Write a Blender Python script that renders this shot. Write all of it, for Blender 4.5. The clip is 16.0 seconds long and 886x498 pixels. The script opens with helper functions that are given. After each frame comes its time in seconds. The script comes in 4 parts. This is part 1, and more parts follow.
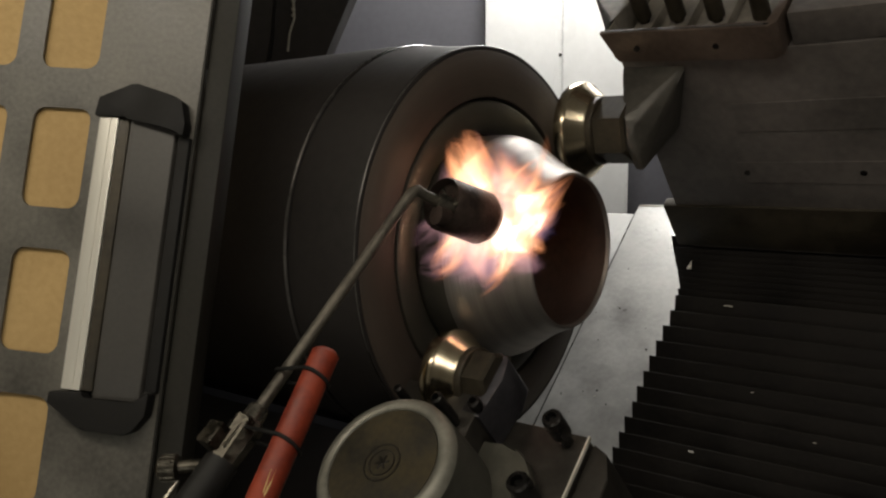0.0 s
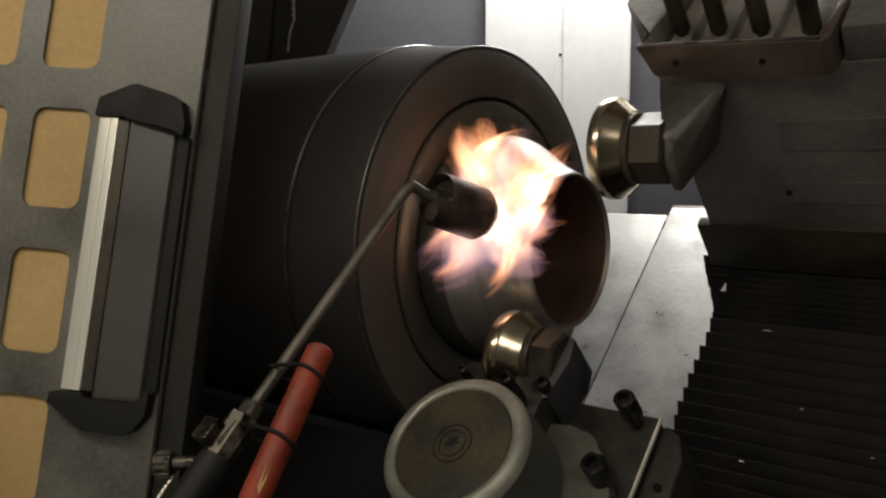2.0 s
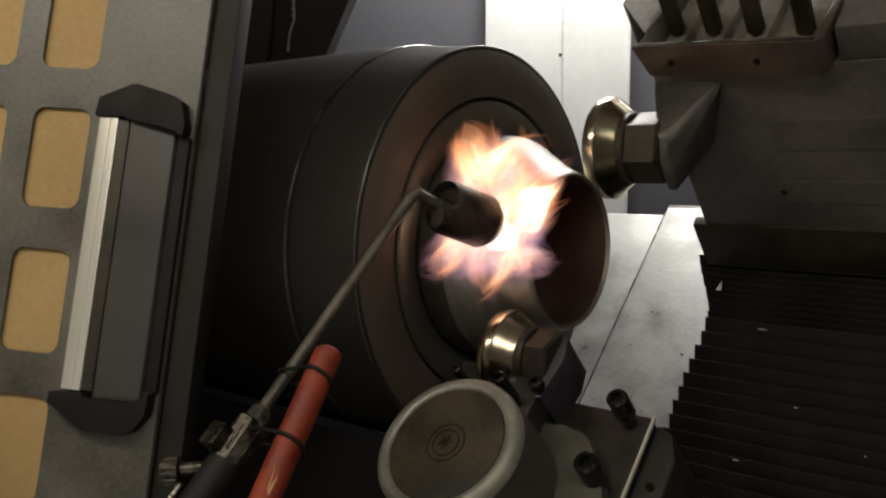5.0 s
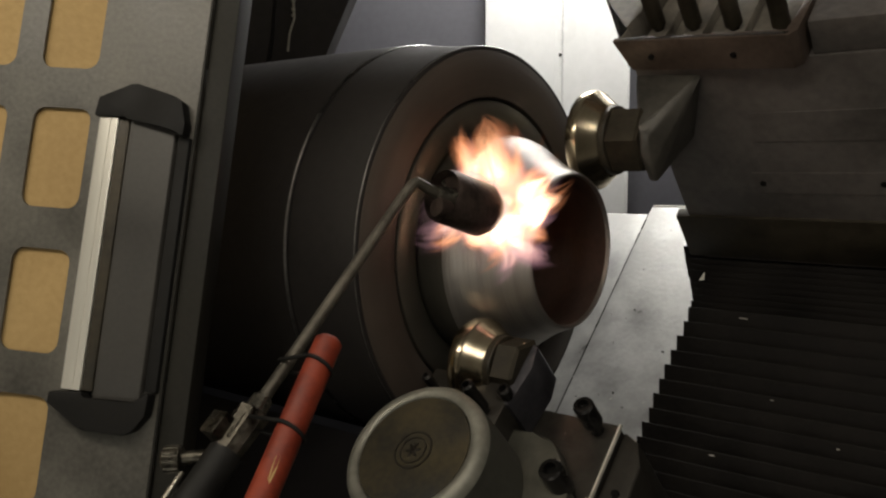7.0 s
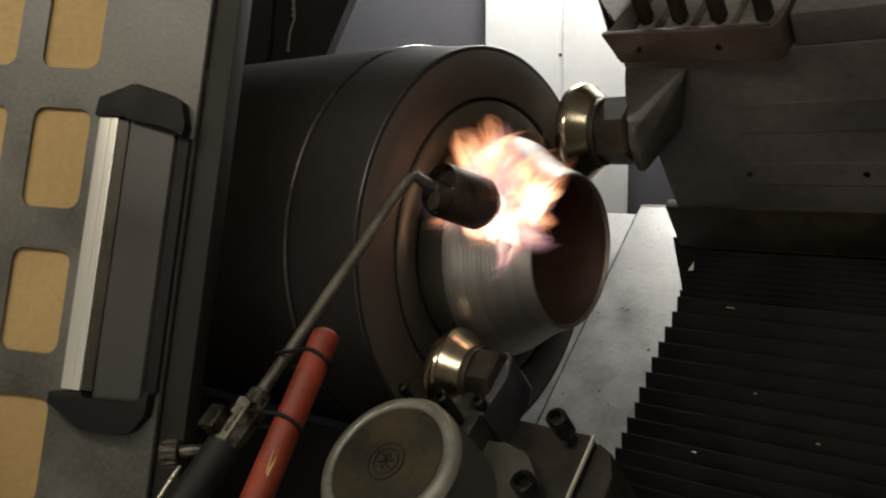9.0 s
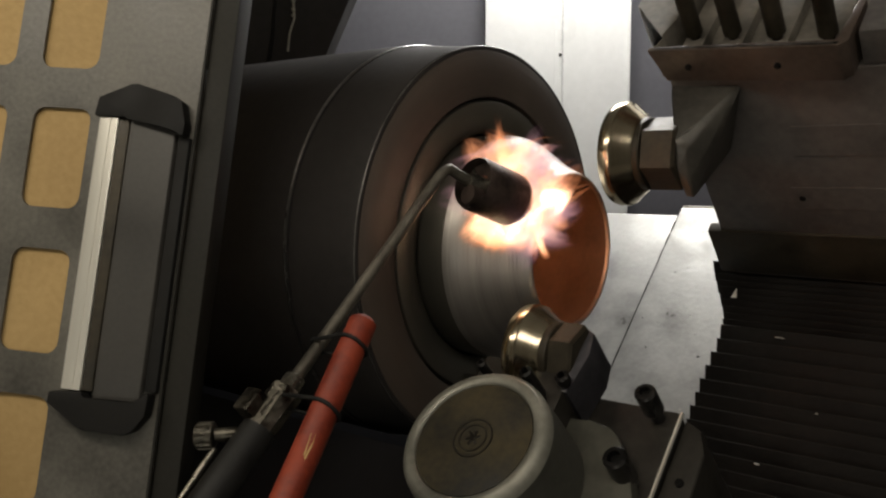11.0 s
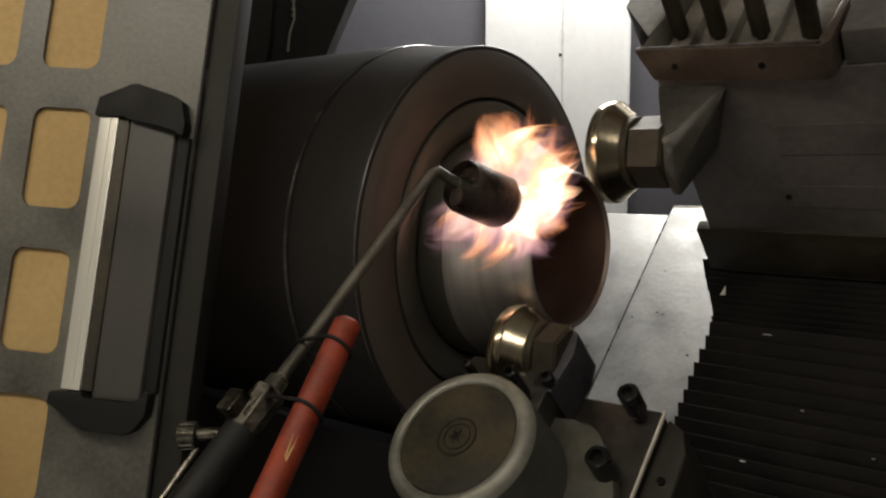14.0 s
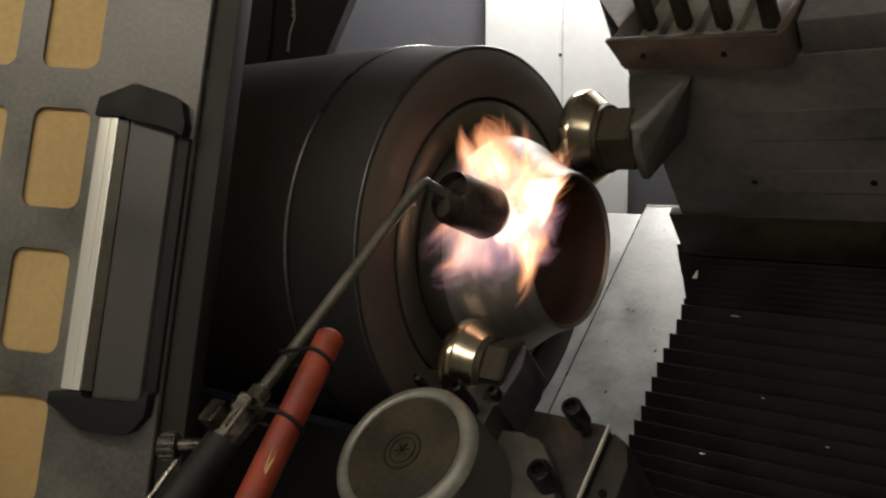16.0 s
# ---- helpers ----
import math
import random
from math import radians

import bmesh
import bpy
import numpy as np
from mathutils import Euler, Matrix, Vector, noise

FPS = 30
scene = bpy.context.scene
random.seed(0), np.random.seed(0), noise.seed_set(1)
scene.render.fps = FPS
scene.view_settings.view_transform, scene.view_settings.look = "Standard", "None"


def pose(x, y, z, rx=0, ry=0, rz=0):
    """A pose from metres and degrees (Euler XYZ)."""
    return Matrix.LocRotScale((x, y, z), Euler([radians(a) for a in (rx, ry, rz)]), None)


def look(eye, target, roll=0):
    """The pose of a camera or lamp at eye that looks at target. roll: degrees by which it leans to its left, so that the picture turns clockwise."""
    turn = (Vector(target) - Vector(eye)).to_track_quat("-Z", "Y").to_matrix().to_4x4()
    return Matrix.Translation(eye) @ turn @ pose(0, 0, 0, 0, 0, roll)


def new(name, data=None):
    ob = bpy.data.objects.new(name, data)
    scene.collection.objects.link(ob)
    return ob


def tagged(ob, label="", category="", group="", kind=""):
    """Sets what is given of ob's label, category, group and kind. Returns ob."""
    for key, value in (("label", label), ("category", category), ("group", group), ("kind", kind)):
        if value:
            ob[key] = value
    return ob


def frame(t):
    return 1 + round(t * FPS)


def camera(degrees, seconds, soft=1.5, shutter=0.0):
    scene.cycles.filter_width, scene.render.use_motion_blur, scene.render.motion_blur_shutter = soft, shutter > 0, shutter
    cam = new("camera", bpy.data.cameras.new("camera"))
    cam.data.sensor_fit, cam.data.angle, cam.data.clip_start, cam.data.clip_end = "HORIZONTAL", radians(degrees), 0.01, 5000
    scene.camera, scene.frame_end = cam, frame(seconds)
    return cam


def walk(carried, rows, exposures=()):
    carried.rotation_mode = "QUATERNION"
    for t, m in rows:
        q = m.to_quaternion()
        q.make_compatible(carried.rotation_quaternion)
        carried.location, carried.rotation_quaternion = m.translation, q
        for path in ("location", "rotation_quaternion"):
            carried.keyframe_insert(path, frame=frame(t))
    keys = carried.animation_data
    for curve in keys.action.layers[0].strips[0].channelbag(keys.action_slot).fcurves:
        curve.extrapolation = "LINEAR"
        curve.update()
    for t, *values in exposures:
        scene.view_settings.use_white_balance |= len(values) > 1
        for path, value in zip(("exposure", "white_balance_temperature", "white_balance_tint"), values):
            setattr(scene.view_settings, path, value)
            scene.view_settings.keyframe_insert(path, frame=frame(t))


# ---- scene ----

# ---------------------------------------------------------------- camera
cam = camera(55, 16.0, soft=2.3)
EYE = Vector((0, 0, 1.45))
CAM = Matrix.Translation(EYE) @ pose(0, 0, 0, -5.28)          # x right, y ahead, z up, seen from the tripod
walk(cam, [(0, pose(0, 0, 1.45, 90 - 5.28)), (16, pose(0, 0, 1.45, 90 - 5.28))])

# the machine's own space: x along the spindle, y up its slanted bed, z out of the bed; origin at the pipe's mouth
_d, _v = Vector((0.7787, -0.6248, -0.0575)).normalized(), Vector((0.4548, 0.4989, 0.7377)).normalized()
_n = _d.cross(_v).normalized()
_v = _n.cross(_d)
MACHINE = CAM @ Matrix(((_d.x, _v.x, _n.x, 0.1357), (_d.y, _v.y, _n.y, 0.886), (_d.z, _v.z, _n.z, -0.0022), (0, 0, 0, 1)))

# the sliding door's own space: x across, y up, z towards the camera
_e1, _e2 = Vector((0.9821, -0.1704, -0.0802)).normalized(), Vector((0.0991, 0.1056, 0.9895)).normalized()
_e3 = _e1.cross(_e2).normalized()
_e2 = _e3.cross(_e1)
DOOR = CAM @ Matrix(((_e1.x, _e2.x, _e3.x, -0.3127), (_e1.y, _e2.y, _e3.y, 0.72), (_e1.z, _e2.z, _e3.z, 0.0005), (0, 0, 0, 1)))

# ---------------------------------------------------------------- light
world = bpy.data.worlds.new("world")
scene.world = world
world.use_nodes = True
world.node_tree.nodes["Background"].inputs[0].default_value = (0.75, 0.72, 0.66, 1)
world.node_tree.nodes["Background"].inputs[1].default_value = 0.03


def area(name, at, to, sx, sy, watts, colour):
    data = bpy.data.lights.new(name, "AREA")
    data.shape, data.size, data.size_y, data.energy, data.color = "RECTANGLE", sx, sy, watts, colour
    ob = new(name, data)
    ob.matrix_world = look(at, to)
    return ob


area("ceiling_tube_light", (-0.58, 0.16, 2.02), (-0.36, 0.62, 1.6), 1.1, 0.14, 4.5, (1.0, 0.9, 0.74))
# low fill added behind the camera for faces turned down; no window there
area("low_front_fill", (-0.9, -2.95, 0.95), (0.3, 1.0, 1.4), 2.4, 1.4, 20, (1.0, 0.95, 0.82))
# added fill from high in front, lifts the darkest parts
area("high_front_fill", (0.6, -1.6, 3.2), (0.25, 0.9, 1.4), 1.6, 1.2, 23, (1.0, 0.92, 0.80))
area("machine_led_light", (0.50, 2.04, 2.40), (0.12, 0.9, 1.46), 0.9, 0.70, 9.5, (1.0, 0.98, 0.95))
area("machine_work_light", (0.30, 1.95, 2.42), (0.28, 2.14, 1.5), 0.6, 0.08, 15, (1.0, 0.97, 0.92))

# ---------------------------------------------------------------- materials


def nodes_of(name):
    mat = bpy.data.materials.new(name)
    mat.use_nodes = True
    nt = mat.node_tree
    return mat, nt, nt.nodes["Principled BSDF"]


def surface(name, a, b, rough=0.5, metal=0.0, big=3.0, fine=60.0, bump=0.15, spread=0.15, stretch=(1, 1, 1), coord="Object"):
    """A worn surface between the colours a and b, with large stains, fine grain and relief."""
    mat, nt, bsdf = nodes_of(name)
    L, N = nt.links.new, nt.nodes.new
    tc, mp = N("ShaderNodeTexCoord"), N("ShaderNodeMapping")
    mp.inputs["Scale"].default_value = stretch
    L(tc.outputs[coord], mp.inputs[0])
    n1, n2 = N("ShaderNodeTexNoise"), N("ShaderNodeTexNoise")
    n1.inputs["Scale"].default_value, n1.inputs["Detail"].default_value = big, 6
    n2.inputs["Scale"].default_value, n2.inputs["Detail"].default_value = fine, 4
    L(mp.outputs[0], n1.inputs[0]), L(mp.outputs[0], n2.inputs[0])
    add = N("ShaderNodeMath")
    add.operation = "MULTIPLY_ADD"
    add.inputs[1].default_value = 0.35
    L(n2.outputs[0], add.inputs[0]), L(n1.outputs[0], add.inputs[2])
    ramp = N("ShaderNodeValToRGB")
    ramp.color_ramp.elements[0].position, ramp.color_ramp.elements[1].position = 0.5, 0.85
    ramp.color_ramp.elements[0].color, ramp.color_ramp.elements[1].color = (*a, 1), (*b, 1)
    L(add.outputs[0], ramp.inputs[0]), L(ramp.outputs[0], bsdf.inputs["Base Color"])
    rr = N("ShaderNodeMapRange")
    rr.inputs["From Min"].default_value, rr.inputs["From Max"].default_value = 0.3, 0.7
    rr.inputs["To Min"].default_value, rr.inputs["To Max"].default_value = max(0.03, rough - spread), min(1, rough + spread)
    L(n1.outputs[0], rr.inputs[0]), L(rr.outputs[0], bsdf.inputs["Roughness"])
    bsdf.inputs["Metallic"].default_value = metal
    if bump:
        bp = N("ShaderNodeBump")
        bp.inputs["Strength"].default_value, bp.inputs["Distance"].default_value = bump, 0.002
        L(n2.outputs[0], bp.inputs["Height"]), L(bp.outputs[0], bsdf.inputs["Normal"])
    return mat


def turned(name, a, b, rough, metal=1.0, rings=90.0, bump=0.12):
    """Metal off a lathe: bands of colour and fine ridges across the axis of turning (x)."""
    mat, nt, bsdf = nodes_of(name)
    L, N = nt.links.new, nt.nodes.new
    tc, sep = N("ShaderNodeTexCoord"), N("ShaderNodeSeparateXYZ")
    L(tc.outputs["Object"], sep.inputs[0])
    ln, comb = N("ShaderNodeVectorMath"), N("ShaderNodeCombineXYZ")
    ln.operation = "LENGTH"
    yz = N("ShaderNodeCombineXYZ")
    L(sep.outputs[1], yz.inputs[1]), L(sep.outputs[2], yz.inputs[2]), L(yz.outputs[0], ln.inputs[0])
    L(sep.outputs[0], comb.inputs[0]), L(ln.outputs["Value"], comb.inputs[1])
    n1, n2 = N("ShaderNodeTexNoise"), N("ShaderNodeTexNoise")
    n1.inputs["Scale"].default_value, n1.inputs["Detail"].default_value = rings * 0.35, 3
    n2.inputs["Scale"].default_value, n2.inputs["Detail"].default_value = rings * 6, 5
    L(comb.outputs[0], n1.inputs[0]), L(comb.outputs[0], n2.inputs[0])
    blot = N("ShaderNodeTexNoise")
    blot.inputs["Scale"].default_value, blot.inputs["Detail"].default_value = 14, 5
    L(tc.outputs["Object"], blot.inputs[0])
    mix = N("ShaderNodeMath")
    mix.operation = "MULTIPLY_ADD"
    mix.inputs[1].default_value = 0.35
    L(blot.outputs[0], mix.inputs[0]), L(n1.outputs[0], mix.inputs[2])
    ramp = N("ShaderNodeValToRGB")
    ramp.color_ramp.elements[0].position, ramp.color_ramp.elements[1].position = 0.5, 0.85
    ramp.color_ramp.elements[0].color, ramp.color_ramp.elements[1].color = (*a, 1), (*b, 1)
    L(mix.outputs[0], ramp.inputs[0]), L(ramp.outputs[0], bsdf.inputs["Base Color"])
    bsdf.inputs["Metallic"].default_value = metal
    rr = N("ShaderNodeMapRange")
    rr.inputs["To Min"].default_value, rr.inputs["To Max"].default_value = rough - 0.08, rough + 0.12
    L(n2.outputs[0], rr.inputs[0]), L(rr.outputs[0], bsdf.inputs["Roughness"])
    bp = N("ShaderNodeBump")
    bp.inputs["Strength"].default_value, bp.inputs["Distance"].default_value = bump, 0.001
    L(n2.outputs[0], bp.inputs["Height"]), L(bp.outputs[0], bsdf.inputs["Normal"])
    return mat


def fire(name, hot, middle, cool, power, density, scale=2.2):
    """Burning gas: emission that thins out towards the rim and the tip of a tongue, torn by streaks along it."""
    mat = bpy.data.materials.new(name)
    mat.use_nodes = True
    nt = mat.node_tree
    nt.nodes.clear()
    L, N = nt.links.new, nt.nodes.new

    def calc(op, x, y=0.0, z=0.0, clamp=False):
        m = N("ShaderNodeMath")
        m.operation, m.use_clamp = op, clamp
        for i, s in enumerate((x, y, z)):
            if isinstance(s, (int, float)):
                m.inputs[i].default_value = s
            else:
                L(s, m.inputs[i])
        return m.outputs[0]

    sep, uv = N("ShaderNodeSeparateXYZ"), N("ShaderNodeUVMap")
    uv.uv_map = "flow"
    L(uv.outputs[0], sep.inputs[0])
    side = calc("ABSOLUTE", calc("MULTIPLY_ADD", sep.outputs[0], 2.0, -1.0))
    across = calc("POWER", calc("SUBTRACT", 1.0, calc("POWER", side, 1.8), clamp=True), 1.7)
    along = calc("POWER", calc("SUBTRACT", 1.0, sep.outputs[1], clamp=True), 1.25)
    foot = calc("MULTIPLY", sep.outputs[1], 3.2, clamp=True)
    field = calc("MULTIPLY", calc("MULTIPLY", across, along), foot)
    mp, big, fine = N("ShaderNodeMapping"), N("ShaderNodeTexNoise"), N("ShaderNodeTexNoise")
    mp.inputs["Scale"].default_value = (1.3, 1.0, 1.0)
    info, shift = N("ShaderNodeObjectInfo"), N("ShaderNodeVectorMath")
    shift.operation = "MULTIPLY_ADD"
    shift.inputs[1].default_value = (7, 7, 37)
    L(info.outputs["Random"], shift.inputs[0]), L(uv.outputs[0], shift.inputs[2])
    L(shift.outputs[0], mp.inputs[0]), L(mp.outputs[0], big.inputs[0]), L(mp.outputs[0], fine.inputs[0])
    big.inputs["Scale"].default_value, big.inputs["Detail"].default_value, big.inputs["Distortion"].default_value = scale, 2, 0.8
    fine.inputs["Scale"].default_value, fine.inputs["Detail"].default_value, fine.inputs["Distortion"].default_value = scale * 3.0, 3, 0.5
    wisp = calc("MULTIPLY_ADD", fine.outputs[0], 0.28, calc("MULTIPLY", big.outputs[0], 0.92))
    torn = calc("MULTIPLY_ADD", calc("SUBTRACT", wisp, 0.58), 1.5, field)
    solid = calc("MULTIPLY", calc("MULTIPLY", torn, 1.4, clamp=True), calc("MULTIPLY", field, 1.9, clamp=True))
    alpha = calc("MULTIPLY", solid, density, clamp=True)
    ramp = N("ShaderNodeValToRGB")
    cr = ramp.color_ramp
    cr.elements[0].position, cr.elements[0].color = 0.15, (*cool, 1)
    cr.elements[1].position, cr.elements[1].color = 0.95, (*hot, 1)
    cr.elements.new(0.5).color = (*middle, 1)
    L(calc("MULTIPLY", calc("MULTIPLY_ADD", solid, 0.6, field), 0.75), ramp.inputs[0])
    em, tr, mix, out = N("ShaderNodeEmission"), N("ShaderNodeBsdfTransparent"), N("ShaderNodeMixShader"), N("ShaderNodeOutputMaterial")
    em.inputs[1].default_value = power
    L(ramp.outputs[0], em.inputs[0]), L(alpha, mix.inputs[0]), L(tr.outputs[0], mix.inputs[1]), L(em.outputs[0], mix.inputs[2])
    L(mix.outputs[0], out.inputs[0])
    return mat


M_CHUCK = surface("blackened_steel", (0.0205, 0.0185, 0.0178), (0.033, 0.030, 0.0285), 0.68, 0.1, 6, 90, 0.08)
M_FACE = turned("scaled_steel_face", (0.044, 0.035, 0.029), (0.092, 0.072, 0.058), 0.55, 0.15, 60, 0.12)
M_RING = turned("greasy_worn_ring", (0.062, 0.058, 0.048), (0.130, 0.121, 0.100), 0.38, 0.6, 70, 0.15)
M_WORN = surface("worn_bright_edge", (0.03, 0.028, 0.026), (0.20, 0.19, 0.18), 0.34, 0.85, 9, 140, 0.1)
M_NECK = turned("hot_spun_steel", (0.30, 0.278, 0.256), (0.52, 0.488, 0.452), 0.42, 0.9, 120, 0.2)
M_BORE = surface("oxidised_bore", (0.060, 0.044, 0.039), (0.120, 0.082, 0.068), 0.6, 0.3, 12, 120, 0.2)
M_ROLLER = turned("polished_tool_steel", (0.55, 0.47, 0.33), (0.72, 0.63, 0.46), 0.16, 1.0, 200, 0.06)
M_HUB = surface("oily_brown_steel", (0.022, 0.0185, 0.0125), (0.056, 0.046, 0.030), 0.52, 0.35, 18, 140, 0.15)
M_SLIDE = surface("sooty_iron", (0.10, 0.091, 0.086), (0.19, 0.172, 0.160), 0.55, 0.35, 9, 110, 0.25)
# paler copy of the slide iron, with haze in the pocket put into its colour
M_POCKET = surface("lightened_pocket_iron", (0.13, 0.118, 0.102), (0.26, 0.236, 0.200), 0.5, 0.3, 14, 120, 0.25)
M_PLATE = surface("oil_blackened_plate", (0.022, 0.020, 0.017), (0.050, 0.045, 0.038), 0.42, 0.4, 14, 120, 0.2)
M_ARM = surface("oily_dark_casting", (0.050, 0.047, 0.041), (0.105, 0.098, 0.084), 0.45, 0.4, 12, 120, 0.25)
# the brown tint holds the flame's warm light on the ledge
M_LEDGE = surface("warm_lit_brown_iron", (0.075, 0.056, 0.045), (0.150, 0.112, 0.090), 0.5, 0.4, 10, 120, 0.25)
M_BOLT = surface("black_screw", (0.01, 0.01, 0.01), (0.035, 0.032, 0.03), 0.32, 0.6, 30, 200, 0.1)
M_BELLOWS = surface("black_rubberised_cloth", (0.010, 0.009, 0.0085), (0.019, 0.017, 0.0155), 0.66, 0.0, 14, 160, 0.2)
M_COVER = surface("scuffed_grey_steel_sheet", (0.30, 0.30, 0.287), (0.42, 0.42, 0.402), 0.40, 0.3, 26, 130, 0.14)
M_CASE = surface("cast_grey_aluminium", (0.055, 0.055, 0.046), (0.108, 0.106, 0.089), 0.5, 0.45, 14, 120, 0.15)
# paler than the housing: the motor rim's highlight is in this colour
M_RIM = surface("brightened_metal", (0.19, 0.187, 0.160), (0.33, 0.322, 0.275), 0.46, 0.45, 18, 150, 0.12)
M_FLANGE = surface("greenish_grey_casting", (0.045, 0.045, 0.036), (0.095, 0.092, 0.074), 0.5, 0.3, 16, 130, 0.2)
M_BADGE = surface("dirty_ochre_plate", (0.012, 0.0108, 0.007), (0.064, 0.050, 0.023), 0.72, 0.0, 16, 150, 0.15)
M_EMBOSS = surface("dark_embossed_print", (0.014, 0.0115, 0.008), (0.026, 0.021, 0.013), 0.5, 0.2, 20, 120, 0.1)
# the blue tint stands in for cool light on the holder's face
M_HOLDER = surface("blue_lit_tool_holder", (0.042, 0.041, 0.048), (0.090, 0.087, 0.098), 0.42, 0.5, 20, 140, 0.15)
# pale metal; on the lower slide's edge strip it paints the edge highlight
M_EDGE = surface("pale_metal_and_glint", (0.62, 0.60, 0.52), (0.80, 0.78, 0.70), 0.4, 0.15, 20, 140, 0.1)
M_DOOR = surface("grey_powder_coat", (0.058, 0.055, 0.048), (0.150, 0.142, 0.122), 0.42, 0.0, 9, 210, 0.10, 0.12)
M_STRIP = surface("dark_edge_strip", (0.011, 0.0105, 0.0085), (0.021, 0.020, 0.0155), 0.65, 0.0, 6, 250, 0.05)
M_BOARD = surface("tan_fibreboard", (0.36, 0.238, 0.092), (0.47, 0.325, 0.142), 0.8, 0.0, 6, 160, 0.25)
M_ALU = surface("brushed_aluminium", (0.82, 0.80, 0.72), (0.95, 0.93, 0.85), 0.42, 0.6, 10, 160, 0.04, stretch=(1, 0.06, 1))
M_PLASTIC = surface("black_plastic", (0.008, 0.008, 0.008), (0.015, 0.0145, 0.0135), 0.68, 0.0, 20, 260, 0.05)
M_WING = surface("dark_grey_plastic", (0.034, 0.032, 0.029), (0.055, 0.052, 0.046), 0.5, 0.0, 8, 260, 0.05)
M_WHITE = surface("white_painted_panel", (0.74, 0.75, 0.74), (0.84, 0.845, 0.84), 0.4, 0.0, 2.5, 60, 0.04)
M_WALL = surface("slate_grey_paint", (0.078, 0.077, 0.090), (0.105, 0.104, 0.120), 0.6, 0.0, 2.2, 60, 0.1)
M_ROOM = surface("workshop_wall_paint", (0.40, 0.39, 0.36), (0.52, 0.5, 0.46), 0.8, 0.0, 1.2, 30, 0.1)
M_FLOOR = surface("concrete_floor", (0.28, 0.27, 0.25), (0.4, 0.385, 0.36), 0.75, 0.0, 1.5, 40, 0.3)
M_BASE = surface("dark_blue_machine_paint", (0.0055, 0.0053, 0.0062), (0.010, 0.0096, 0.0112), 0.5, 0.0, 5, 90, 0.1)
M_PIPE = surface("heat_stained_tube", (0.095, 0.087, 0.072), (0.20, 0.183, 0.15), 0.42, 0.7, 25, 200, 0.1)
M_CHROME = surface("dull_nickel", (0.09, 0.084, 0.07), (0.36, 0.34, 0.29), 0.26, 0.9, 60, 260, 0.2)
M_TARNISHED = surface("tarnished_nickel", (0.018, 0.016, 0.013), (0.13, 0.12, 0.098), 0.33, 0.9, 70, 260, 0.35)
M_CUP = surface("scorched_burner_steel", (0.035, 0.027, 0.023), (0.105, 0.075, 0.064), 0.45, 0.6, 40, 220, 0.25)
M_RED = surface("scuffed_red_plastic", (0.14, 0.016, 0.006), (0.31, 0.044, 0.015), 0.55, 0.0, 45, 220, 0.1)
M_SCUFF = surface("pale_scuff", (0.5, 0.33, 0.11), (0.62, 0.45, 0.18), 0.6, 0.0, 60, 200, 0.1)
M_HOSE = surface("black_rubber", (0.008, 0.008, 0.008), (0.02, 0.02, 0.019), 0.5, 0.0, 30, 200, 0.1)
M_ORANGE = fire("orange_flame", (1.0, 0.78, 0.48), (1.0, 0.52, 0.26), (0.9, 0.32, 0.14), 2.3, 1.0)
M_PINK = fire("pink_flame", (1.0, 0.72, 0.60), (0.92, 0.48, 0.42), (0.58, 0.30, 0.36), 1.4, 0.7)
M_VIOLET = fire("violet_flame", (0.80, 0.58, 0.70), (0.46, 0.34, 0.56), (0.20, 0.17, 0.40), 0.6, 0.42, 1.6)
M_CORE = fire("white_flame", (1.0, 0.88, 0.74), (1.0, 0.74, 0.52), (1.0, 0.54, 0.32), 13.0, 1.5, 1.0)
M_INNER = fire("deep_orange_flame", (1.0, 0.36, 0.09), (1.0, 0.33, 0.08), (0.9, 0.26, 0.06), 36.0, 1.5, 0.8)
for dull, level in ((M_BELLOWS, 0.12), (M_PLASTIC, 0.25), (M_HOSE, 0.2), (M_BASE, 0.2), (M_STRIP, 0.3), (M_CHUCK, 0.2)):
    dull.node_tree.nodes["Principled BSDF"].inputs["Specular IOR Level"].default_value = level


# ---------------------------------------------------------------- mesh helpers


def part(name, bm, material, parent=None, label="", smooth=40):
    """Links a bmesh as one mesh object, under a thing or part if one is given."""
    me = bpy.data.meshes.new(name)
    bmesh.ops.recalc_face_normals(bm, faces=bm.faces)
    bm.to_mesh(me)
    bm.free()
    me.materials.append(material)
    me.polygons.foreach_set("use_smooth", [True] * len(me.polygons))
    me.set_sharp_from_angle(angle=radians(smooth))
    ob = new(name, me)
    if parent:
        ob.parent = parent
    return tagged(ob, label)


def thing(name, m, label, category, group="", kind=""):
    ob = new(name)
    ob.empty_display_size = 0.05
    ob.matrix_world = m
    return tagged(ob, label, category, group, kind)


def box(lo, hi, bevel=0.002, bm=None, segments=2):
    bm = bm or bmesh.new()
    lo, hi = Vector(lo), Vector(hi)
    g = bmesh.ops.create_cube(bm, size=1.0, matrix=Matrix.Translation((lo + hi) / 2) @ Matrix.Diagonal((*(hi - lo), 1)))
    if bevel:
        edges = list({e for v in g["verts"] for e in v.link_edges})
        bmesh.ops.bevel(bm, geom=edges, offset=bevel, segments=segments, affect="EDGES", profile=0.6)
    return bm


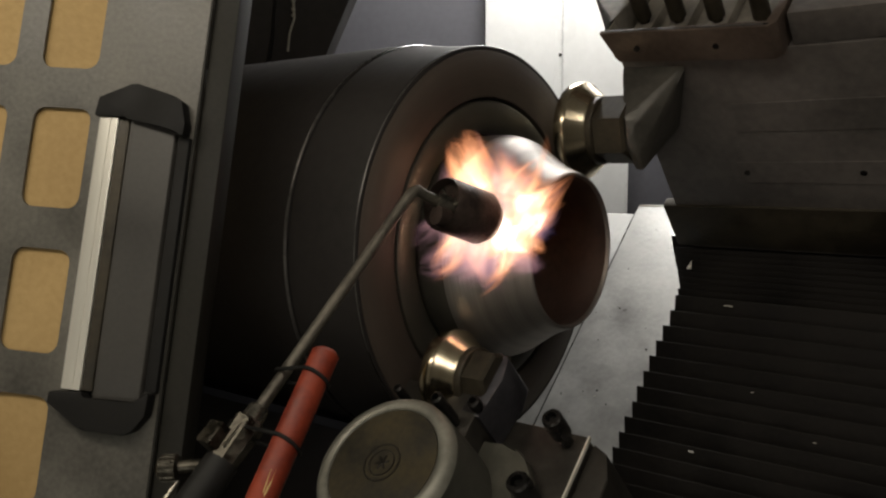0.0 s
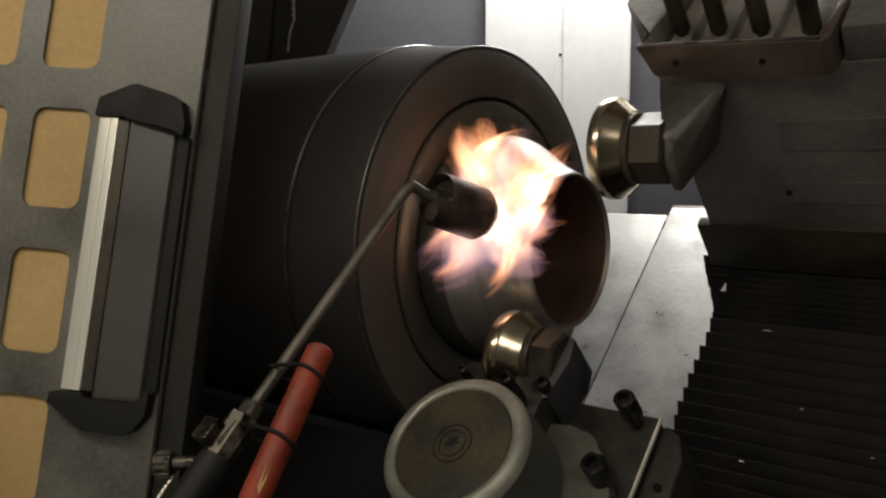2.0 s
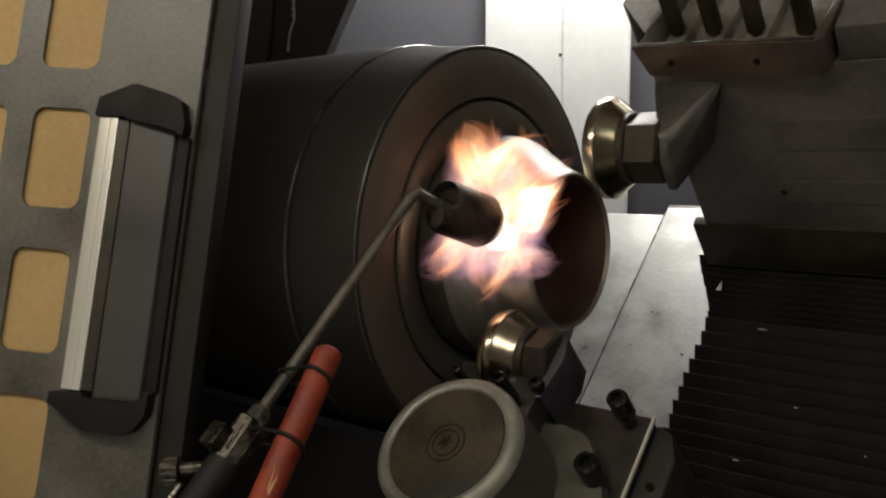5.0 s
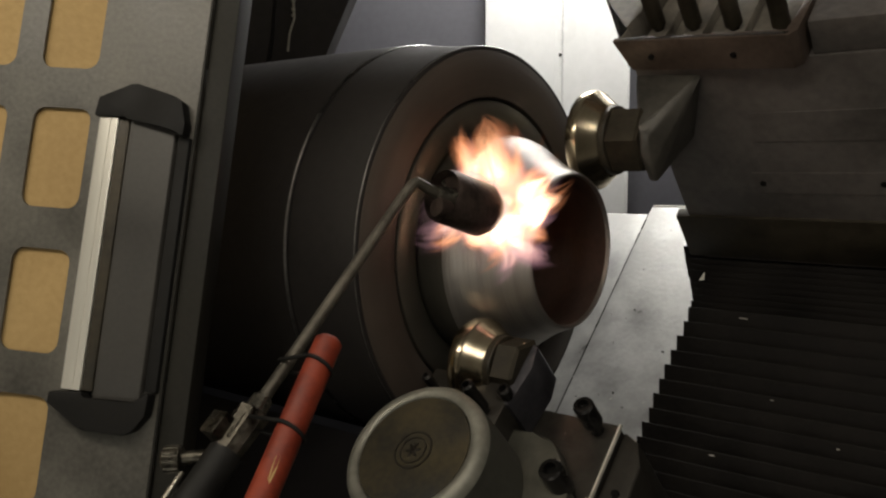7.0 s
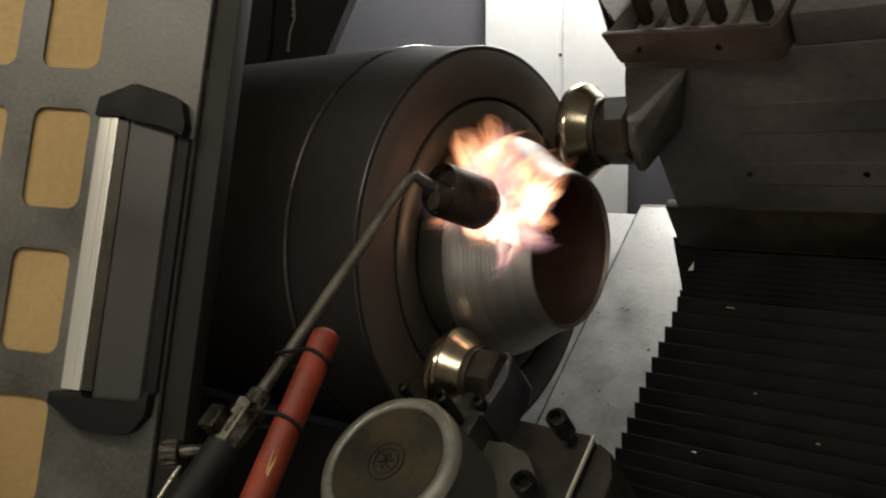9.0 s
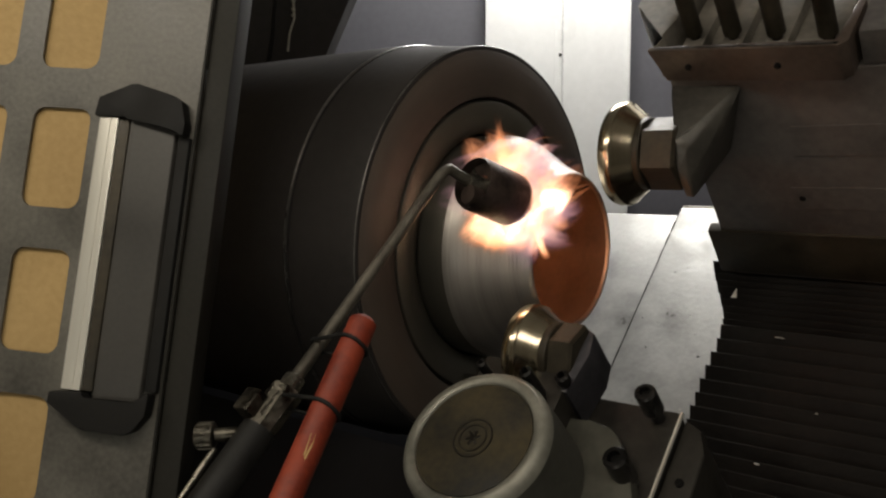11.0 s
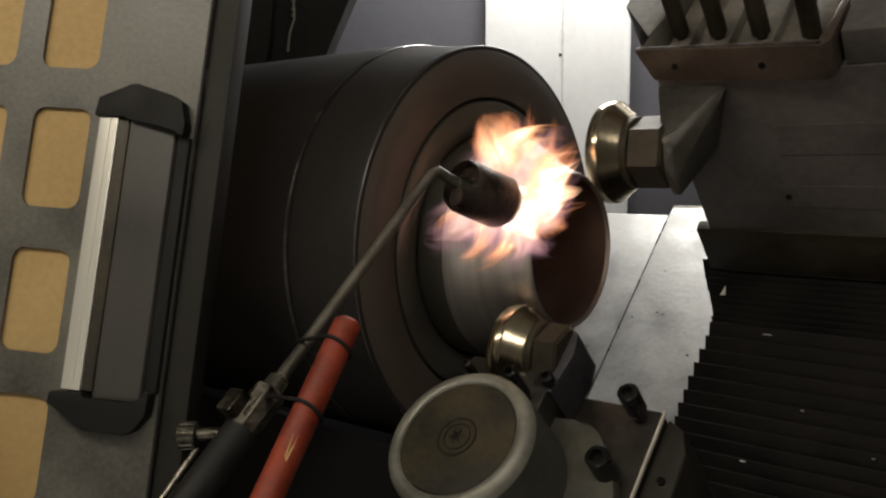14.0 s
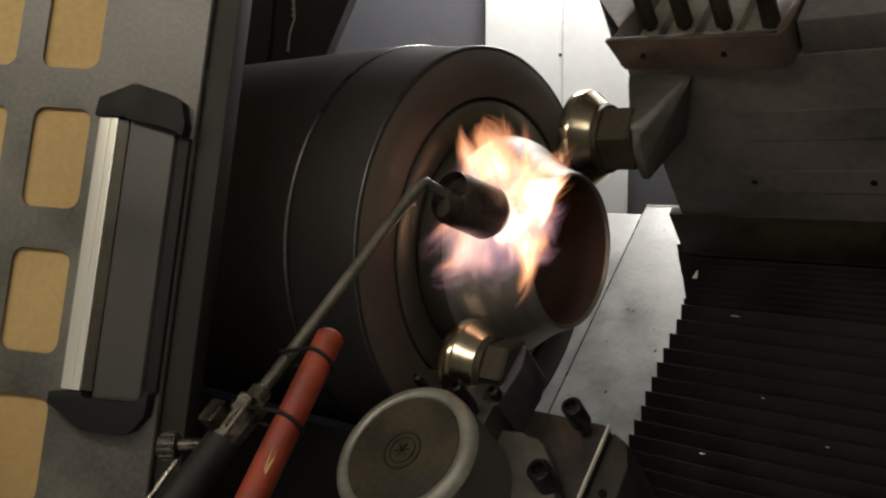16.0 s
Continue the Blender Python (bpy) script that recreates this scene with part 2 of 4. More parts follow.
def spun(profile, axis="x", segments=48, bm=None, at=(0, 0, 0), close=False):
    """A solid of revolution from (place along the axis, radius)."""
    bm = bm or bmesh.new()
    rings = []
    for s, r in profile:
        ring = []
        for k in range(segments):
            c, q = r * math.cos(2 * math.pi * k / segments), r * math.sin(2 * math.pi * k / segments)
            p = {"x": (s, c, q), "y": (q, s, c), "z": (c, q, s)}[axis]
            ring.append(bm.verts.new(Vector(p) + Vector(at)))
        rings.append(ring)
    pairs = list(zip(rings, rings[1:])) + ([(rings[-1], rings[0])] if close else [])
    for a, b in pairs:
        for k in range(segments):
            j = (k + 1) % segments
            bm.faces.new((a[k], a[j], b[j], b[k]))
    if not close:
        for ring in (rings[0], rings[-1]):
            bm.faces.new(ring)
    return bm


def rod(p, q, r, r2=None, segments=16, bm=None, bevel=0.0):
    """A straight round bar from p to q."""
    bm = bm or bmesh.new()
    p, q = Vector(p), Vector(q)
    r2 = r if r2 is None else r2
    length = (q - p).length
    turn = (q - p).to_track_quat("X", "Z").to_matrix()
    prof = [(0, r), (length, r2)] if not bevel else [(0, r - bevel), (bevel, r), (length - bevel, r2), (length, r2 - bevel)]
    tmp = spun(prof, "x", segments)
    for v in tmp.verts:
        v.co = p + turn @ v.co
    me = bpy.data.meshes.new("tmp")
    tmp.to_mesh(me)
    tmp.free()
    bm.from_mesh(me)
    bpy.data.meshes.remove(me)
    return bm


def bent(points, r, segments=14, bm=None):
    """A round tube swept along points."""
    bm = bm or bmesh.new()
    pts = [Vector(p) for p in points]
    rings, side = [], None
    for i, p in enumerate(pts):
        t = (pts[min(i + 1, len(pts) - 1)] - pts[max(i - 1, 0)]).normalized()
        side = (side - t * side.dot(t)).normalized() if side else t.orthogonal().normalized()
        up = t.cross(side)
        rings.append([bm.verts.new(p + r * (math.cos(a) * side + math.sin(a) * up)) for a in [2 * math.pi * k / segments for k in range(segments)]])
    for a, b in zip(rings, rings[1:]):
        for k in range(segments):
            j = (k + 1) % segments
            bm.faces.new((a[k], a[j], b[j], b[k]))
    bm.faces.new(rings[0]), bm.faces.new(rings[-1])
    return bm


def prism(outline, axis, lo, hi, bevel=0.0015, bm=None):
    """An outline in the two other axes, drawn out along the axis from lo to hi."""
    bm = bm or bmesh.new()

    def at(a, b, s):
        return {"x": (s, a, b), "y": (a, s, b), "z": (a, b, s)}[axis]

    low, high = [bm.verts.new(at(a, b, lo)) for a, b in outline], [bm.verts.new(at(a, b, hi)) for a, b in outline]
    bm.faces.new(low), bm.faces.new(high)
    for k in range(len(outline)):
        j = (k + 1) % len(outline)
        bm.faces.new((low[k], low[j], high[j], high[k]))
    if bevel:
        bmesh.ops.bevel(bm, geom=low and [e for e in bm.edges], offset=bevel, segments=2, affect="EDGES", profile=0.6)
    return bm


def moved(bm, m):
    bmesh.ops.transform(bm, matrix=m, verts=bm.verts)
    return bm


def rounded(x0, y0, x1, y1, r, steps=5):
    out = []
    for cx, cy, a0 in ((x1 - r, y1 - r, 0), (x0 + r, y1 - r, 90), (x0 + r, y0 + r, 180), (x1 - r, y0 + r, 270)):
        out += [(cx + r * math.cos(radians(a0 + 90 * k / steps)), cy + r * math.sin(radians(a0 + 90 * k / steps))) for k in range(steps + 1)]
    return out


# ---------------------------------------------------------------- the room


def slab(name, lo, hi, material, label, category):
    ob = part(name, box(lo, hi, 0), material)
    return tagged(ob, label, category, kind="structure")


slab("floor", (-3.1, -3.1, -0.1), (3.1, 3.0, 0), M_FLOOR, "grey concrete workshop floor under the machine", "floor")
slab("ceiling", (-3.1, -3.1, 3.3), (3.1, 3.0, 3.4), M_ROOM, "plain painted workshop ceiling", "ceiling")
slab("wall_left", (-3.1, -3.0, 0), (-3.0, 2.2, 3.3), M_ROOM, "plain painted workshop wall", "wall")
slab("wall_right", (3.0, -3.0, 0), (3.1, 2.2, 3.3), M_ROOM, "plain painted workshop wall", "wall")
slab("wall_front", (-3.1, -3.1, 0), (3.1, -3.0, 3.3), M_ROOM, "plain painted workshop wall", "wall")
slab("wall_back", (-3.1, 2.2, 0), (3.1, 2.3, 3.3), M_WALL, "slate grey sheet metal wall of the enclosure", "wall")


def white_panel():
    """The lit white leaf at the back of the enclosure, with its rebate, ridge and latch hole."""
    y = 2.2
    ob = thing("back_panel", Matrix.Translation((0, y, 0)), "white painted steel panel with a vertical rebate", "wall panel", kind="structure")
    part("leaf", box((0.107, -0.022, 0.3), (0.281, -0.002, 3.2), 0.002), M_WHITE, ob)
    part("leaf", box((0.302, -0.022, 0.3), (0.4695, -0.002, 3.2), 0.002), M_WHITE, ob)
    part("rebate", box((0.281, -0.014, 0.3), (0.302, -0.002, 3.2), 0.0015), M_WHITE, ob)
    part("latch_hole", spun([(-0.0155, 0.0045), (-0.0145, 0.0045)], "y", 12, at=(0.296, 0, 1.74)), M_PLASTIC, ob, "small dark latch hole")
    part("edge_strip", box((0.4645, -0.030, 0.3), (0.4700, -0.0225, 3.2), 0.001), M_WHITE, ob)


white_panel()

# ---------------------------------------------------------------- the machine


def machine_bed():
    """The slanted bed behind the spindle with its fixed sheet cover, and the dark base below."""
    bed = thing("machine_bed", MACHINE, "dark slanted machine bed with a fixed cover", "machine bed", kind="structure")
    part("base", box((-1.1, -1.2, -0.62), (1.3, 0.36, -0.362), 0.004), M_BASE, bed)
    part("cover_sheet", box((-0.30, -0.22, -0.36), (0.1, 0.372, -0.334), 0.003), M_COVER, bed, "scuffed light grey cover sheet")
    part("lower_apron", box((-0.85, -0.75, -0.30), (0.02, -0.246, -0.02), 0.006), M_BASE, bed, "dark blue painted apron")


machine_bed()


def machine_base():
    """What carries the bed and the chuck: a plinth on the floor and the headstock, out of sight behind the door."""
    flat = Matrix.Translation(MACHINE.translation - Vector((0, 0, MACHINE.translation.z))) @ Matrix.Rotation(math.atan2((MACHINE.to_3x3() @ Vector((1, 0, 0))).y, (MACHINE.to_3x3() @ Vector((1, 0, 0))).x), 4, "Z")
    ob = thing("machine_plinth", flat, "dark painted machine plinth on the concrete floor", "machine base", kind="structure")
    part("plinth", box((-1.1, 0.0, 0.0), (1.3, 0.75, 0.62), 0.01), M_BASE, ob)
    head = thing("headstock", MACHINE, "dark painted headstock housing behind the chuck", "headstock", kind="structure")
    part("housing", box((-1.35, -0.40, -0.361), (-0.95, 0.34, 0.26), 0.02), M_BASE, head)


machine_base()


def way_cover():
    """The sheet that travels with the carriage over the fixed one."""
    ob = thing("way_cover", MACHINE, "light grey telescopic way cover, scratched and dusty", "way cover")
    part("sheet", box((-0.170, -0.5, -0.330), (0.5, 0.380, -0.3245), 0.0015), M_COVER, ob)
    # thin dark strip added as the shade along the seam between the sheets
    part("seam_shade", box((-0.1722, -0.5, -0.3335), (-0.1702, 0.378, -0.3255), 0), M_BOLT, ob, "dark strip for the shade in the seam gap")
    part("lip", box((-0.169, 0.3802, -0.330), (0.5, 0.3825, -0.3235), 0.0008), M_EDGE, ob, "bright folded lip")
    rnd = random.Random(4)
    for _ in range(26):
        x, y = rnd.uniform(-0.16, -0.03), rnd.uniform(-0.05, 0.33)
        s = rnd.uniform(0.0006, 0.0017)
        part("swarf", box((x, y, -0.3244), (x + s * rnd.uniform(1, 2.5), y + s, -0.3244 + s * 0.5), 0), rnd.choice((M_BOLT, M_BOLT, M_EDGE)), ob)
    return ob


WAY_COVER = way_cover()


def spindle():
    """The big turning chuck body with its seam, and the stepped face."""
    ob = thing("spindle_chuck", MACHINE, "large blackened steel chuck with a stepped front face", "chuck")
    rear = [(-0.95, 0.12), (-0.95, 0.2272), (-0.1945, 0.2272), (-0.1905, 0.2268), (-0.1885, 0.2245), (-0.1885, 0.2165), (-0.30, 0.2165), (-0.30, 0.12)]
    part("chuck_body", spun(rear, "x", 128, close=True), M_CHUCK, ob)
    part("front_drum", spun([(-0.29, 0.14), (-0.29, 0.216), (-0.1875, 0.216), (-0.1870, 0.2235), (-0.1855, 0.2252), (-0.135, 0.2205), (-0.107, 0.2192), (-0.1035, 0.2182), (-0.1022, 0.2165), (-0.1022, 0.2140), (-0.113, 0.2138), (-0.113, 0.14)], "x", 128, close=True), M_CHUCK, ob)
    part("face_plate", spun([(-0.116, 0.2136), (-0.1020, 0.2136), (-0.1015, 0.2130), (-0.1015, 0.1655), (-0.1025, 0.1640), (-0.116, 0.1640)], "x", 128, close=True), M_FACE, ob, "scaled grey-brown steel face ring")
    part("inner_ring", spun([(-0.122, 0.1605), (-0.107, 0.1605), (-0.1035, 0.1590), (-0.1022, 0.156), (-0.1025, 0.142), (-0.104, 0.134), (-0.1065, 0.1275), (-0.109, 0.1245), (-0.122, 0.1240)], "x", 128, close=True), M_RING, ob, "greasy worn grey inner ring")
    part("seam_edge", spun([(-0.1925, 0.2266), (-0.1905, 0.2272), (-0.1888, 0.2262), (-0.1890, 0.2250)], "x", 128, close=True), M_WORN, ob, "thin worn bright edge")
    part("front_edge", spun([(-0.1040, 0.2184), (-0.1034, 0.2186), (-0.1028, 0.2181), (-0.1034, 0.2175)], "x", 128, close=True), M_WORN, ob, "thin worn bright edge")
    return ob


CHUCK = spindle()


def workpiece():
    """The spun pipe: a shoulder, a slightly tapering neck with tool marks, an open mouth."""
    ob = thing("steel_pipe", MACHINE, "heated steel pipe neck with turned ridges and open mouth", "pipe")
    def wall(x):
        k = ((-0.114, 0.1212), (-0.095, 0.1224), (-0.08, 0.1222), (-0.065, 0.1178), (-0.05, 0.108), (-0.035, 0.0975), (-0.02, 0.089), (-0.008, 0.0842), (0.0, 0.0811))
        xs, rs = [q[0] for q in k], [q[1] for q in k]
        return sum(float(np.interp(x + e, xs, rs)) for e in (-0.006, -0.003, 0, 0.003, 0.006)) / 5

    part("shoulder", spun([(-0.93, 0.1185), (-0.118, 0.1205), (-0.114, wall(-0.114))] + [(x, wall(x)) for x in (-0.105, -0.098, -0.090, -0.084, -0.0785)] + [(-0.0785, 0.117), (-0.93, 0.117)], "x", 128, close=True), M_RING, ob, "dull scaled shoulder")
    prof, x = [(-0.0783, 0.117)], -0.0783
    while x < -0.004:
        tool_mark = 0.0004 if -0.066 < x < -0.012 else 0.00015
        prof += [(x, wall(x)), (x + 0.0015, wall(x + 0.0015) + tool_mark), (x + 0.0030, wall(x + 0.0030))]
        x += 0.0036
    prof += [(-0.0012, 0.0815), (0.0, 0.0806), (0.0006, 0.0795), (0.0, 0.0782)]
    part("neck", spun(prof + [(-0.004, 0.0776), (-0.004, 0.079), (-0.03, 0.088), (-0.06, 0.105)], "x", 128, close=True), M_NECK, ob, "clean hot-spun steel neck with fine ridges")
    bore = [(-0.0035, 0.0785), (-0.0035, 0.0776), (-0.02, 0.082), (-0.05, 0.098), (-0.08, 0.112), (-0.14, 0.1145), (-0.92, 0.1150)]
    bm = bmesh.new()
    spun(bore, "x", 96, bm)
    bmesh.ops.delete(bm, geom=[f for f in bm.faces if len(f.verts) > 4 and max(v.co.x for v in f.verts) > -0.01], context="FACES_ONLY")
    part("bore", bm, M_BORE, ob, "dark oxidised inner wall")
    return ob


PIPE = workpiece()


def screw(parent, at, height, r=0.0085, axis="z", shank=0.0, metal=None):
    """A socket head cap screw standing out of a face."""
    x, y, z = at
    prof = [(0, r * 0.6), (shank, r * 0.6), (shank + 0.0005, r), (height - 0.0015, r), (height, r - 0.0015), (height, r * 0.55), (height - 0.006, r * 0.5), (height - 0.0061, 0.0005)]
    return part("cap_screw", spun(prof, axis, 20, at=at), metal or M_BOLT, parent)


def forming_roller(parent, at, r, end):
    """A tapered forming roller with its hub and nut; it turns about its own x."""
    ob = new("roller")
    ob.parent = parent
    ob.location = at
    part("rim", spun([(-0.012, r * 0.55), (-0.012, r - 0.005), (-0.0105, r - 0.0015), (-0.007, r), (0.000, r), (0.0025, r - 0.0008), (0.0040, r - 0.003), (0.0195, r * 0.735), (0.0212, r * 0.70), (0.0212, r * 0.5)], "x", 96), M_ROLLER, ob, "polished brass-coloured rim", 30)
    part("hub", spun([(0.019, r * 0.69), (0.0265, r * 0.69), (0.0280, r * 0.67), (0.0290, r * 0.60), (0.0290, r * 0.3)], "x", 64), M_HUB, ob, smooth=30)
    nut = bmesh.new()
    spun([(0.0285, r * 0.64), (0.0295, r * 0.69), (end - 0.0025, r * 0.69), (end, r * 0.61)], "x", 6, nut)
    part("nut", nut, M_HUB, ob, smooth=20)
    return ob


def upper_slide():
    ob = thing("upper_tool_slide", MACHINE, "sooty iron tool slide carrying a forming roller", "tool slide")
    part("slide_body", box((-0.025, 0.25, -0.268), (0.75, 0.62, 0.0525), 0.004), M_SLIDE, ob)
    part("wiper", box((-0.041, 0.2465, -0.262), (0.72, 0.262, -0.184), 0.003), M_HUB, ob, "dark wiper strip along the lower edge")
    ledge = prism([(-0.026, 0.2485), (0.157, 0.230), (0.165, 0.237), (0.169, 0.30), (0.162, 0.30), (0.155, 0.2380), (-0.026, 0.2555)], "z", 0.053, 0.094, 0.0012)
    for v in ledge.verts:
        if v.co.x < 0:
            v.co.x -= (v.co.z - 0.053) * 0.28
    part("front_ledge", ledge, M_LEDGE, ob, "brown front ledge, warm light put into its colour")
    part("ledge_edge", prism([(-0.030, 0.2505), (0.1555, 0.2320), (0.1575, 0.2345), (-0.030, 0.2530)], "z", 0.0942, 0.0948, 0), M_WORN, ob, "worn bright top edge")
    part("pocket_floor", box((-0.029, 0.2562, 0.0528), (0.162, 0.60, 0.0550), 0), M_POCKET, ob)
    part("clamp_block", prism([(-0.034, 0.2560), (-0.029, 0.2560), (-0.026, 0.271), (-0.036, 0.278), (-0.058, 0.300), (-0.081, 0.338), (-0.081, 0.62), (-0.024, 0.62), (-0.022, 0.30), (-0.032, 0.27)], "z", 0.053, 0.094, 0.001), M_POCKET, ob)
    part("pocket_wall", prism([(0.170, 0.2515), (0.75, 0.2515), (0.75, 0.62), (0.176, 0.62)], "z", 0.053, 0.092, 0.002), M_SLIDE, ob)
    for x, y in ((-0.006, 0.300), (0.038, 0.294), (0.085, 0.286), (0.137, 0.276)):
        screw(ob, (x, y, 0.0555), 0.072, 0.0095, "z", 0.020, M_HUB)
        part("clamp_foot", prism([(x - 0.012, y - 0.016), (x + 0.012, y - 0.018), (x + 0.014, y + 0.09), (x - 0.010, y + 0.09)], "z", 0.0552, 0.070, 0.003), M_POCKET, ob)
    for x in (0.004, 0.098):
        part("ledge_screw", spun([(0.2435 - 0.0927 * x, 0.0001), (0.2435 - 0.0927 * x, 0.0034), (0.2480 - 0.0927 * x, 0.0034)], "y", 16, at=(x, 0, 0.072)), M_BOLT, ob, "small countersunk screw")
    # gusset that carries the axle
    arm = bmesh.new()
    for at in ((-0.0245, 0.2495, 0.046), (0.052, 0.2495, 0.041), (-0.0245, 0.2495, -0.050), (0.020, 0.2495, -0.050), (0.001, 0.212, 0.036), (0.001, 0.176, 0.031), (0.014, 0.190, 0.031), (0.012, 0.170, 0.020), (0.001, 0.158, 0.004), (0.012, 0.156, -0.010), (0.001, 0.158, -0.034), (0.012, 0.154, -0.032)):
        arm.verts.new(at)
    bmesh.ops.convex_hull(arm, input=arm.verts[:])
    bmesh.ops.bevel(arm, geom=arm.edges[:], offset=0.0018, segments=1, affect="EDGES")
    part("tool_arm", arm, M_ARM, ob, smooth=25)
    part("guide_bar", box((0.075, 0.2490, -0.142), (0.24, 0.2496, -0.108), 0), M_SLIDE, ob)
    for x in (0.085, 0.215):
        part("bar_screw", spun([(0.2478, 0.0001), (0.2478, 0.0036), (0.2492, 0.0038)], "y", 16, at=(x, 0, -0.125)), M_BOLT, ob)
    part("guide_bar", box((0.09, 0.2488, -0.060), (0.30, 0.2496, -0.018), 0), M_SLIDE, ob)
    return ob, forming_roller(ob, (-0.066, 0.19, 0), 0.058, 0.0665)


def lower_slide():
    ob = thing("lower_tool_slide", MACHINE, "oily iron tool slide with roller, screws and motor cap", "tool slide")
    part("slide_body", box((-0.16, -0.62, -0.268), (0.079, -0.183, -0.041), 0.004), M_PLATE, ob)
    part("edge_strip", box((0.0792, -0.44, -0.0445), (0.0812, -0.183, -0.0400), 0.0004), M_EDGE, ob, "pale plate edge, its highlight put into the colour")
    part("end_plate", prism([(0.0815, -0.62), (0.108, -0.62), (0.110, -0.30), (0.108, -0.215), (0.098, -0.192), (0.0815, -0.184)], "z", -0.20, -0.050, 0.003), M_PLATE, ob)
    part("end_screw", spun([(-0.0555, 0.004), (-0.052, 0.0035)], "z", 12, at=(0.096, -0.245, 0.005)), M_BOLT, ob)
    # fork that carries the roller
    part("tool_holder", prism([(-0.025, -0.215), (-0.001, -0.215), (0.004, -0.172), (-0.001, -0.148), (-0.013, -0.142), (-0.024, -0.150)], "z", -0.0405, 0.012, 0.003), M_HOLDER, ob, "dark grey tool holder, bluish light put into its colour")
    for at, h, r in (((-0.004, -0.2075, 0.0122), 0.015, 0.0065), ((0.062, -0.194, -0.0405), 0.042, 0.0095), ((0.062, -0.262, -0.0405), 0.048, 0.0105), ((-0.020, -0.226, 0.0), 0.056, 0.006), ((-0.072, -0.222, 0.0), 0.050, 0.0045)):
        screw(ob, at, h, r, "z", h * 0.35)
    part("bracket", box((-0.10, -0.24, -0.0405), (-0.005, -0.19, 0.012), 0.003), M_PLATE, ob)
    # round motor housing standing on the slide
    motor = spun([(-0.041, 0.069), (0.020, 0.068), (0.040, 0.067), (0.050, 0.0668), (0.0500, 0.0560)], "z", 96, at=(-0.0335, -0.299, 0))
    housing = part("motor_housing", motor, M_CASE, ob, "cast grey aluminium housing", 50)
    part("flange", prism([(-0.011, -0.220), (0.014, -0.224), (0.031, -0.222), (0.042, -0.228), (0.064, -0.253), (0.077, -0.281), (0.030, -0.380), (-0.010, -0.360), (0.0, -0.262)], "z", -0.0405, -0.018, 0.003), M_FLANGE, ob)
    part("rim_ring", spun([(0.0501, 0.0668), (0.056, 0.0658), (0.0600, 0.0628), (0.0613, 0.059), (0.0605, 0.0545), (0.0590, 0.0530), (0.0501, 0.0525)], "z", 96, at=(-0.0335, -0.299, 0), close=True), M_RIM, housing, "rounded metal rim, its highlight put into the paler colour", 60)
    badge = part("badge", spun([(0.056, 0.0522), (0.0588, 0.0522), (0.0592, 0.0512)], "z", 64, at=(-0.0335, -0.299, 0)), M_BADGE, housing, "dirty ochre round cover plate")
    for r0, w in ((0.0165, 0.0016), (0.0115, 0.0012)):
        part("ring_mark", spun([(0.0592, r0), (0.0598, r0), (0.0598, r0 + w), (0.0592, r0 + w)], "z", 40, at=(-0.0335, -0.299, 0), close=True), M_EMBOSS, badge)
    for k in range(3):
        part("bar_mark", moved(box((-0.007, -0.0013, 0.0591), (0.007, 0.0013, 0.0598), 0.0003), Matrix.Translation((-0.0335, -0.299, 0)) @ pose(0, 0, 0, 0, 0, 60 * k + 20)), M_EMBOSS, badge)
    return ob, forming_roller(ob, (-0.059, -0.170, 0), 0.045, 0.0525)


UPPER, UPPER_ROLLER = upper_slide()
LOWER, LOWER_ROLLER = lower_slide()


def bellows():
    """Folded way bellows: each fold is a leaf of stiff cloth lying over the next."""
    ob = thing("bellows", MACHINE, "black folded protective bellows between the slides", "bellows")
    folds = []
    v = -0.30
    rnd = random.Random(8)
    while v < 0.268:
        pitch = 0.0205 + 0.006 * max(0, min(1, (v + 0.12) / 0.27))
        if v > 0.16:
            pitch = 0.0105
        left = -0.018 - (0.05 * min(1, (v - 0.175) / 0.10) if v > 0.175 else 0) + rnd.uniform(-0.0015, 0.0015)
        if 0.196 < v < 0.207:
            left += 0.010
        h = pitch
        leaf = prism([(v - h * 0.15, -0.296), (v + h * 0.86, -0.2695), (v + h * 0.93, -0.2685), (v + h * 0.95, -0.2705), (v + h * 0.2, -0.300)], "x", left, 0.75, 0)
        f = part("fold", leaf, M_BELLOWS, ob, smooth=25)
        part("hem", box((left, v + h * 0.93, -0.2705), (0.75, v + h * 0.955, -0.2682), 0), M_STRIP, f)
        folds.append((f, max(-1.0, min(1.0, (v + 0.085) / 0.235))))
        v += pitch
    rnd = random.Random(2)
    for x, y, s in ((0.056, 0.151, 0.004), (0.075, -0.061, 0.0022), (0.12, 0.03, 0.0012), (0.20, -0.02, 0.0012)):
        part("swarf_curl", bent([(x + s * math.cos(a) * 1.5, y + s * 0.3 * math.sin(a), -0.267) for a in [0.3 * k for k in range(9)]], 0.0006, 6), M_EDGE, folds[min(len(folds) - 1, max(0, int((y + 0.30) / 0.0225)))][0])
    # pale wedge added where the grey cover shows between the folds
    part("gap_patch", prism([(-0.0175, 0.208), (-0.0105, 0.2085), (-0.0145, 0.223)], "z", -0.2672, -0.2660, 0), M_EDGE, folds[-5][0], "pale patch standing in for the cover seen through a gap")
    return ob, folds


BELLOWS, FOLDS = bellows()


